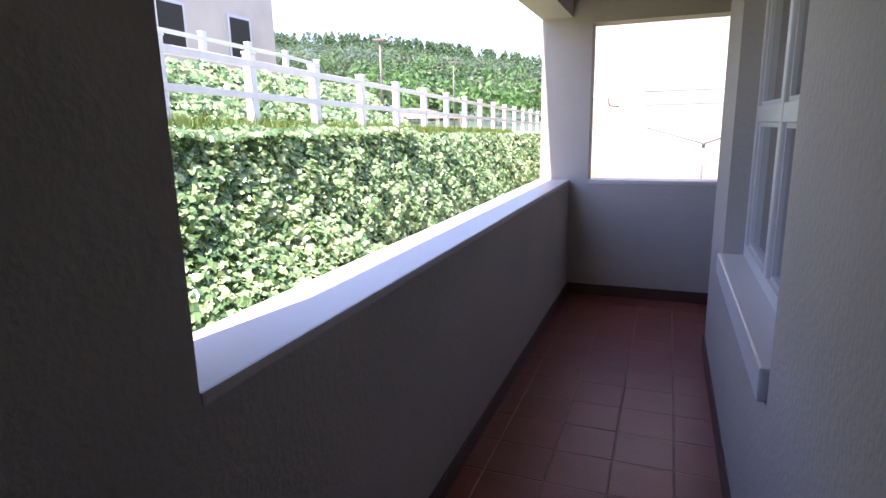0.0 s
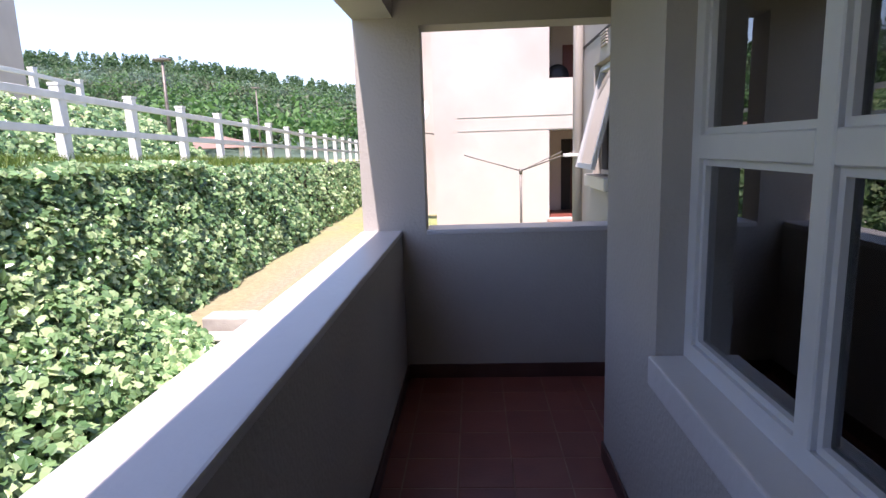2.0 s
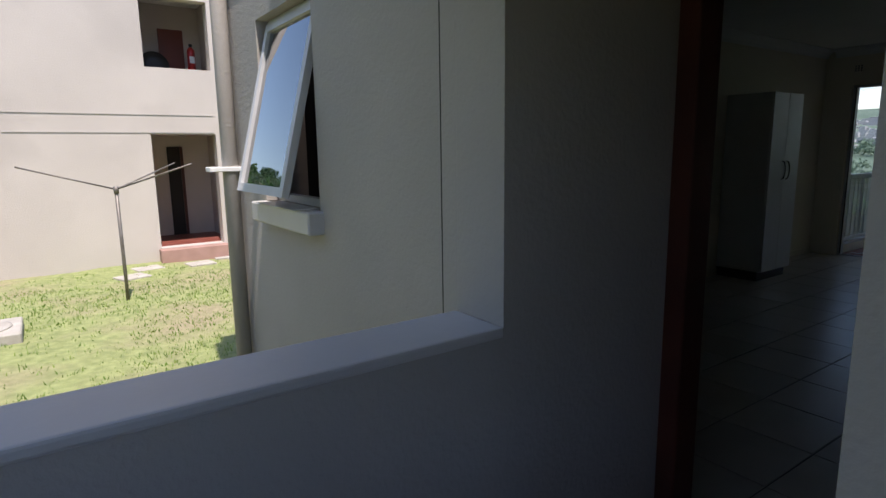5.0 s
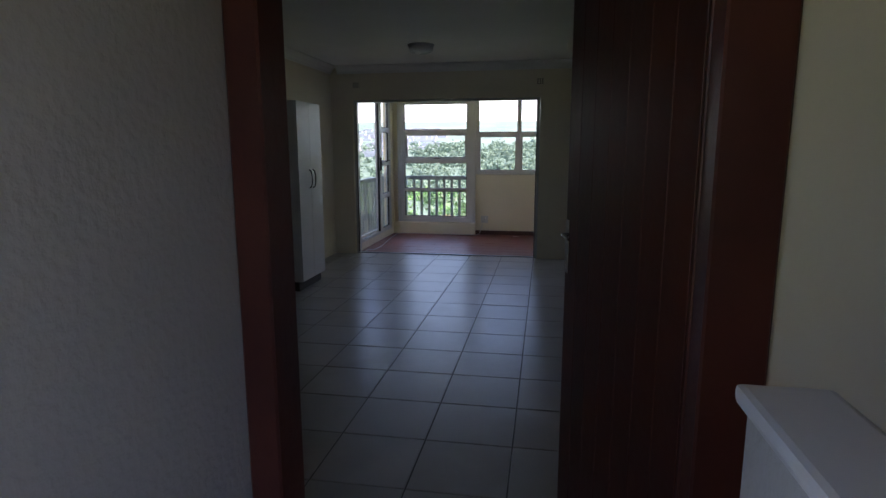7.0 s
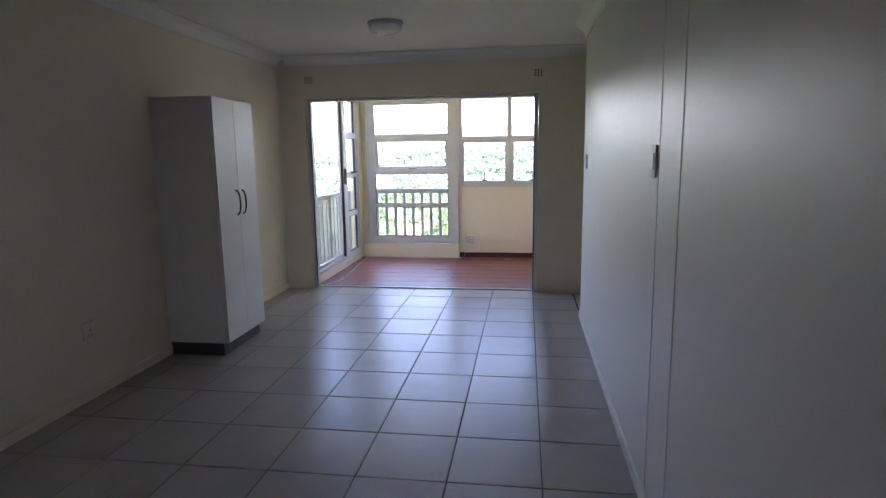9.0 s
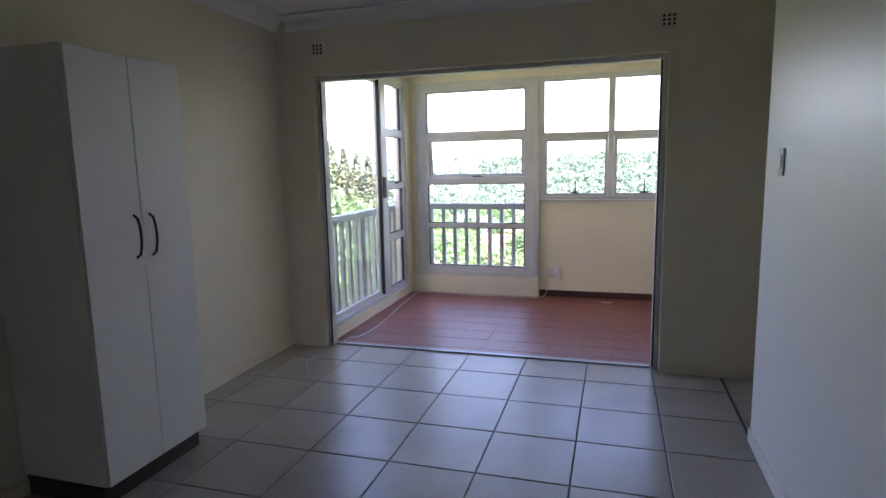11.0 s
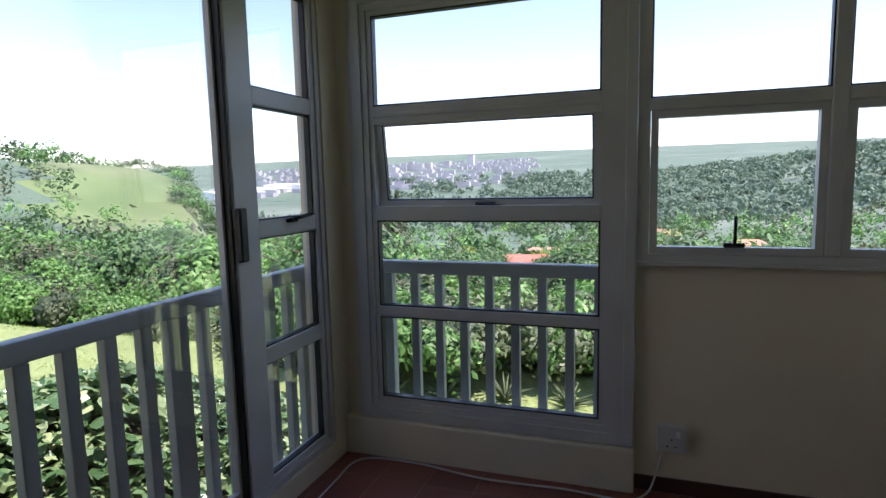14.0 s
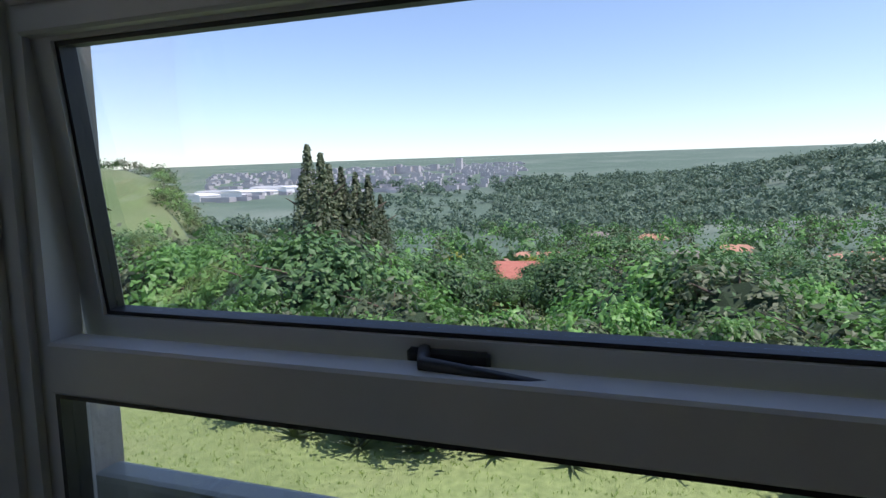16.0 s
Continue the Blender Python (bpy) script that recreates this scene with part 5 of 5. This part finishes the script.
def upper_block():
    x, y = -27.5, 7.3
    z = height(x, y)
    t = thing("apartment_block", "pale apartment block above the garden terraces", "building", at=(x, y, z))
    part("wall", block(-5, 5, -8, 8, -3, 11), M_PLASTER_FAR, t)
    for k in range(5):
        for s in range(3):
            yy, zz = -6.4 + 3.1 * k, 1.0 + 3.0 * s
            wn_ = part("window", block(5.0, 5.05, yy - 0.6, yy + 0.6, zz, zz + 1.5), M_ALU, t)
            part("pane", block(5.05, 5.06, yy - 0.5, yy + 0.5, zz + 0.1, zz + 1.4), M_DARK, wn_)
    for k in range(3):
        for s in range(3):
            xx, zz = -3.2 + 3.1 * k, 1.0 + 3.0 * s
            wn_ = part("window", block(xx - 0.6, xx + 0.6, 8.0, 8.05, zz, zz + 1.5), M_ALU, t)
            wn2 = part("window", block(xx - 0.6, xx + 0.6, -8.05, -8.0, zz, zz + 1.5), M_ALU, t)
            part("pane", block(xx - 0.5, xx + 0.5, -8.06, -8.05, zz + 0.1, zz + 1.4), M_DARK, wn2)


upper_block()


def town():
    """The far town: many small pale blocks and a few towers."""
    rng = np.random.default_rng(21)
    bm = bmesh.new()
    for _ in range(620):
        b, d = rng.uniform(10, 40), rng.uniform(900, 2300)
        x, y = polar(b, d)
        w, l_, h = rng.uniform(3, 9), rng.uniform(4, 14), rng.uniform(4, 9)
        z = height(x, y)
        cube(bm, x - w, x + w, y - l_, y + l_, z - 3, z + h)
    for b, d, h, w in ((16.3, 1700, 36, 9), (18.7, 1750, 20, 11), (20.5, 1600, 22, 9), (22.2, 1650, 26, 7), (21.4, 1600, 20, 14), (22.9, 1650, 22, 8), (31.8, 1500, 30, 16), (24.0, 1500, 16, 12)):
        x, y = polar(b, d)
        z = height(x, y)
        cube(bm, x - w, x + w, y - w, y + w, z - 3, z + h)
    tagged(link("far_town", bm, M_TOWN), "far town of pale blocks and towers tinted with haze", "town", kind="stuff")
    for b, d, w in ((40.5, 980, 40), (37.0, 1020, 62), (33.2, 1080, 52)):
        x, y = polar(b, d)
        z = height(x, y)
        t = thing("warehouse", "large white roofed warehouse in the valley", "warehouse", "valley warehouses", at=(x, y, z))
        part("wall", block(-w, w, -w * 0.7, w * 0.7, -3, 7), M_WHITE, t)
        bm2 = bmesh.new()
        vs = [bm2.verts.new((sx * w * 1.03, w * 0.72 * math.cos(a), 7 + 3.5 * math.sin(a))) for sx in (-1, 1) for a in [math.pi * k / 8 for k in range(9)]]
        for k in range(8):
            bm2.faces.new((vs[k], vs[k + 1], vs[k + 10], vs[k + 9]))
        bm2.faces.new(vs[:9])
        bm2.faces.new(vs[9:][::-1])
        part("roof", bm2, M_WHITE, t)


# Distance haze painted into the masonry as a greyed pale tone.
M_TOWN = mat("haze_tinted_masonry", (0.50, 0.48, 0.48), 0.9, (0.36, 0.35, 0.37), 0.02)
town()

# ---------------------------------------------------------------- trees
# Bluish leaves: the haze of distance is put into the colour.
M_LEAF_H = leaf_mat("haze_tinted_leaves", [(0.07, 0.115, 0.085), (0.11, 0.17, 0.12), (0.16, 0.23, 0.15)], 0.8, 0.3, 0.02)


def plant(proto, x, y, s, sz=None, turn=0.0):
    ob = copy_thing(proto, pose(x, y, height(x, y), 0, 0, turn))
    ob.scale = (s, s, sz or s)
    return ob


rt = np.random.default_rng(33)
P_BROAD = make_tree("tree", "broad green garden tree with a full leafy crown", 6.0, 3.2, 2.6, 5200, 0.27, M_LEAF, 1, 22)
P_DARK = make_tree("tree", "dark green tree with a dense rounded crown", 6.5, 2.9, 2.9, 5200, 0.25, M_LEAF_D, 2, 20)
P_GREY = make_tree("tree", "loose grey-green feathery tree", 7.0, 2.2, 3.0, 4000, 0.22, M_LEAF_G, 3, 22)
P_YEL = make_tree("tree", "yellow flowering garden tree", 5.5, 2.6, 2.3, 3600, 0.26, M_LEAF_Y, 4, 18)
P_POP = make_tree("tree", "tall slender spired tree with grey-green foliage", 14.5, 3.3, 6.0, 11000, 0.29, M_LEAF_G, 5, poplar=True)
P_BUSH = make_tree("shrub", "leafy green shrub at the lawn edge", 2.2, 1.5, 1.2, 2600, 0.16, M_LEAF, 6, 13)
P_BUSHD = make_tree("shrub", "dark grey-green shrub at the lawn edge", 2.3, 1.5, 1.3, 2400, 0.15, M_LEAF_G, 7, 13)
for p_, b, d in ((P_BROAD, 1.5, 44), (P_DARK, 5.2, 36), (P_GREY, -13.5, 36), (P_YEL, 9.0, 75), (P_POP, 29.9, 46), (P_BUSH, 20, 13.0), (P_BUSHD, 6, 13.5)):
    x, y = polar(b, d)
    p_.matrix_basis = pose(x, y, height(x, y))
for b, d, s in ((27.6, 47, 0.9), (28.7, 48, 0.8), (26.4, 46, 0.88), (25.0, 50, 0.78)):
    plant(P_POP, *polar(b, d), s, s, 40 * s)
for b, d, s in ((16.5, 95, 1.2), (-24, 110, 1.3), (10.5, 92, 1.0)):
    plant(P_YEL, *polar(b, d), s, s, 30 * d)
for k in range(36):
    b = -26 + 2.4 * k + rt.uniform(-1.0, 1.0)
    d = rt.uniform(10.9, 12.8) + max(0, b - 30) * 0.48
    plant((P_BUSH, P_BUSHD, P_BUSH)[k % 3], *polar(b, d), rt.uniform(0.6, 1.0), rt.uniform(0.6, 1.05), rt.uniform(0, 360))
for b, d, s in ((9.4, 52, 0.55), (11.6, 50, 0.5), (13.4, 53, 0.6), (10.3, 56, 0.45), (12.4, 56, 0.45), (8.2, 56, 0.7), (14.6, 60, 0.75)):
    plant(P_BROAD if d % 2 else P_DARK, *polar(b, d), s * 1.3, s, 47 * b)
for k in range(20):
    b = -24 + 4.2 * k + rt.uniform(-1, 1)
    d = rt.uniform(13.2, 17) + max(0, b - 30) * 0.45
    low = 0.55 if 7 < b < 15 else 1.0
    plant((P_BUSH, P_BUSH, P_BUSHD)[k % 3], *polar(b, d), low * rt.uniform(0.9, 1.5), low * rt.uniform(0.8, 1.25), rt.uniform(0, 360))
for k in range(50):
    b = -26 + 1.85 * k + rt.uniform(-0.9, 0.9)
    d = (rt.uniform(18, 26) if k % 2 else rt.uniform(26, 36)) + max(0, b - 36) * 0.4
    fall = rt.uniform(6.0, 9.0) if b < 24 else rt.uniform(4.0, 7.0)
    if 8.5 - 110 / d < b < 15.5 + 110 / d:
        fall = rt.uniform(12, 15)
    x, y = polar(b, d)
    s = min(1.6, max(0.35, (1.5 - d * math.tan(radians(fall)) - height(x, y)) / 6.2))
    plant((P_BROAD, P_DARK, P_BROAD, P_BROAD, P_GREY)[k % 5], x, y, min(1.25, max(s, 0.65)) * rt.uniform(0.85, 1.1), s, rt.uniform(0, 360))
for k in range(64):
    b = -26 + 1.35 * k + rt.uniform(-1, 1)
    d = rt.uniform(34, 95)
    if 8.5 < b < 15.5 and d < 66:
        continue
    s = rt.uniform(0.8, 1.25)
    plant((P_BROAD, P_DARK, P_BROAD, P_GREY, P_DARK)[k % 5], *polar(b, d), s, s * rt.uniform(0.8, 1.0), rt.uniform(0, 360))

near, far = [], []
for k in range(190):
    b, d = (rt.uniform(40.2, 44.2), rt.uniform(225, 300)) if k < 110 else (rt.uniform(43, 60), rt.uniform(285, 310))
    r = rt.uniform(2.5, 4.0)
    near.append((*polar(b, d), r, r * rt.uniform(1.2, 1.6), False))
for _ in range(3300):
    b, d = rt.uniform(-34, 66), 75 + 1000 * rt.random() ** 0.85
    x, y = polar(b, d)
    if (b > 13 and d > 480 and rt.random() < 0.75) or (b > 29 and d > 560) or (43.5 < b < 52 and 200 < d < 300 and rt.random() < 0.93):
        continue
    r = rt.uniform(3.0, 5.5) + d * 0.0045
    (near if d < 330 else far).append((x, y, r, r * rt.uniform(1.2, 1.7), False))
for k, m_ in enumerate((M_LEAF_D, M_LEAF, M_LEAF_G, M_LEAF_D)):
    woods("valley_woods", "green woods and gardens across the valley", near[k::4], m_, 60 + k)
woods("far_woods", "far hill woods tinted blue-green with painted haze", far, M_LEAF_H, 44, 60, 0.2)
spots = []
for _ in range(1900):
    a, d = radians(rt.uniform(84, 172)), 52 + 225 * rt.random() ** 0.85
    x, y = -9 + d * math.cos(a), -3 + d * math.sin(a)
    r = rt.uniform(2.2, 3.8)
    spots.append((x, y, r, r * rt.uniform(1.2, 1.6), False))
spots.sort(key=lambda q: (q[0] + 9) ** 2 + (q[1] + 3) ** 2)
near_w, spots = spots[:800], spots[800:]
for k, m_ in enumerate((M_LEAF, M_LEAF_D, M_LEAF_G)):
    woods("hill_woods", "leafy green trees at the foot of the hill", near_w[k::3], m_, 80 + k, 150, 0.085)
# M_LEAF_H brings the painted haze to two fifths of the hillside.
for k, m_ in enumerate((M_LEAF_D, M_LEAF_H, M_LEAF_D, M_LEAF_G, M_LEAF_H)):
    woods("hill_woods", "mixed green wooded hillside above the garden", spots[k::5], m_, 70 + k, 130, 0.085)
spots = []
for _ in range(900):
    a, d = radians(rt.uniform(86, 175)), rt.uniform(215, 285)
    x, y = -9 + d * math.cos(a), -3 + d * math.sin(a)
    spots.append((x, y, rt.uniform(2.4, 3.6), rt.uniform(6.0, 8.5), True))
woods("ridge_pines", "dark pines along the ridge of the hill", spots, M_LEAF_D, 43, 110, 0.12)


def aloe(x, y, s, seed):
    rng = random.Random(seed)
    t = thing("aloe", "spiky grey-green aloe plant at the lawn edge", "plant", "aloes", at=(x, y, height(x, y)))
    for k in range(16):
        a, e = k * 2.399, 0.25 + 0.9 * rng.random()
        L = s * rng.uniform(0.7, 1.0)
        d = Vector((math.cos(a) * math.cos(e), math.sin(a) * math.cos(e), math.sin(e)))
        part("leaf", rod([(0, 0, 0.03), d * L * 0.5, d * L + Vector((0, 0, -0.12 * L))], [0.05 * s, 0.04 * s, 0.004], 4), M_LEAF_G, t)


for k, (b, d) in enumerate(((13.5, 9.9), (6.0, 9.7), (21, 10.1), (27, 10.4), (33, 11.2), (38, 13), (44, 15), (50, 17), (-3, 9.9))):
    aloe(*polar(b, d), 0.75, k)


def east_mound(u, v):
    """Planted mound beside the balcony: steep towards it, falling away to the lawn."""
    x = 0.0 + 6.4 * u
    top = -0.16 - 0.42 * np.maximum(0, x - 3.1) ** 1.2 + 0.10 * np.sin(u * 17) * np.sin(v * 9)
    face = np.clip(1 - v / 0.30, 0, 1)
    back = np.clip((v - 0.42) / 0.58, 0, 1)
    return x, 4.45 + 3.2 * v, top - 1.5 * face ** 1.6 - 1.5 * back ** 1.3


def ivy_bank_east():
    def fn(u, v, rng):
        x, y, z = east_mound(u, v)
        z = z - rng.uniform(0, 1, len(u)) ** 3 * 0.3
        return np.stack([x + rng.normal(0, 0.06, len(u)), y + rng.normal(0, 0.06, len(u)), z], 1), np.stack([0.15 + 0 * u, -0.3 + 0.4 * v, 0.95 + 0 * u], 1)

    def skirt(u, v, rng):
        k = rng.integers(0, 2, len(u))
        uu = np.where(k == 0, u, 1.0)
        vv = np.where(k == 0, 0.0, u)
        x, y, z = east_mound(uu, vv)
        z = z + (-3.3 - z) * v
        return np.stack([x + rng.normal(0, 0.12, len(u)), y + rng.normal(0, 0.12, len(u)), z], 1), np.stack([0.6 + 0 * u, -0.7 + 0 * u, 0.4 + 0 * u], 1)
    ivy("ivy_shrubbery", "ivy and creepers covering the mound below the balcony", [(fn, 15000), (skirt, 5000)], 51, 0.125)
    # Near-black body under the leaves, closing the gaps between them.
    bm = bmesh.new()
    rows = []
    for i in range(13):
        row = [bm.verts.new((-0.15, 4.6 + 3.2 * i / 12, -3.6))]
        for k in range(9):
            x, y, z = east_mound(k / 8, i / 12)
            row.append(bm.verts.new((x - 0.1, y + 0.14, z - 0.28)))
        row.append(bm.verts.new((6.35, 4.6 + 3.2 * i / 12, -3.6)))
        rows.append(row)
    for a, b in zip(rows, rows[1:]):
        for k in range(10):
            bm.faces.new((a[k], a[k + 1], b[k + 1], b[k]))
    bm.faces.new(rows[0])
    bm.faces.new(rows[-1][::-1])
    structure("ground_mound", bm, M_IVY_BACK, "near-black body under the ivy of the mound", "bank")


ivy_bank_east()

# ---------------------------------------------------------------- floor tiles
for parent, kind, x0, x1, y0, y1 in FLOORS:
    if kind == "t":
        tiles(parent, "tile", x0, x1, y0, y1, -2.531, 0.0115, 0.4365, 0.007, 0.0, M_TILE)
    else:
        tiles(parent, "quarry_tile", x0, x1, y0, y1, -8.067, 0.056, 0.2415, 0.005, 0.0, M_QUARRY)
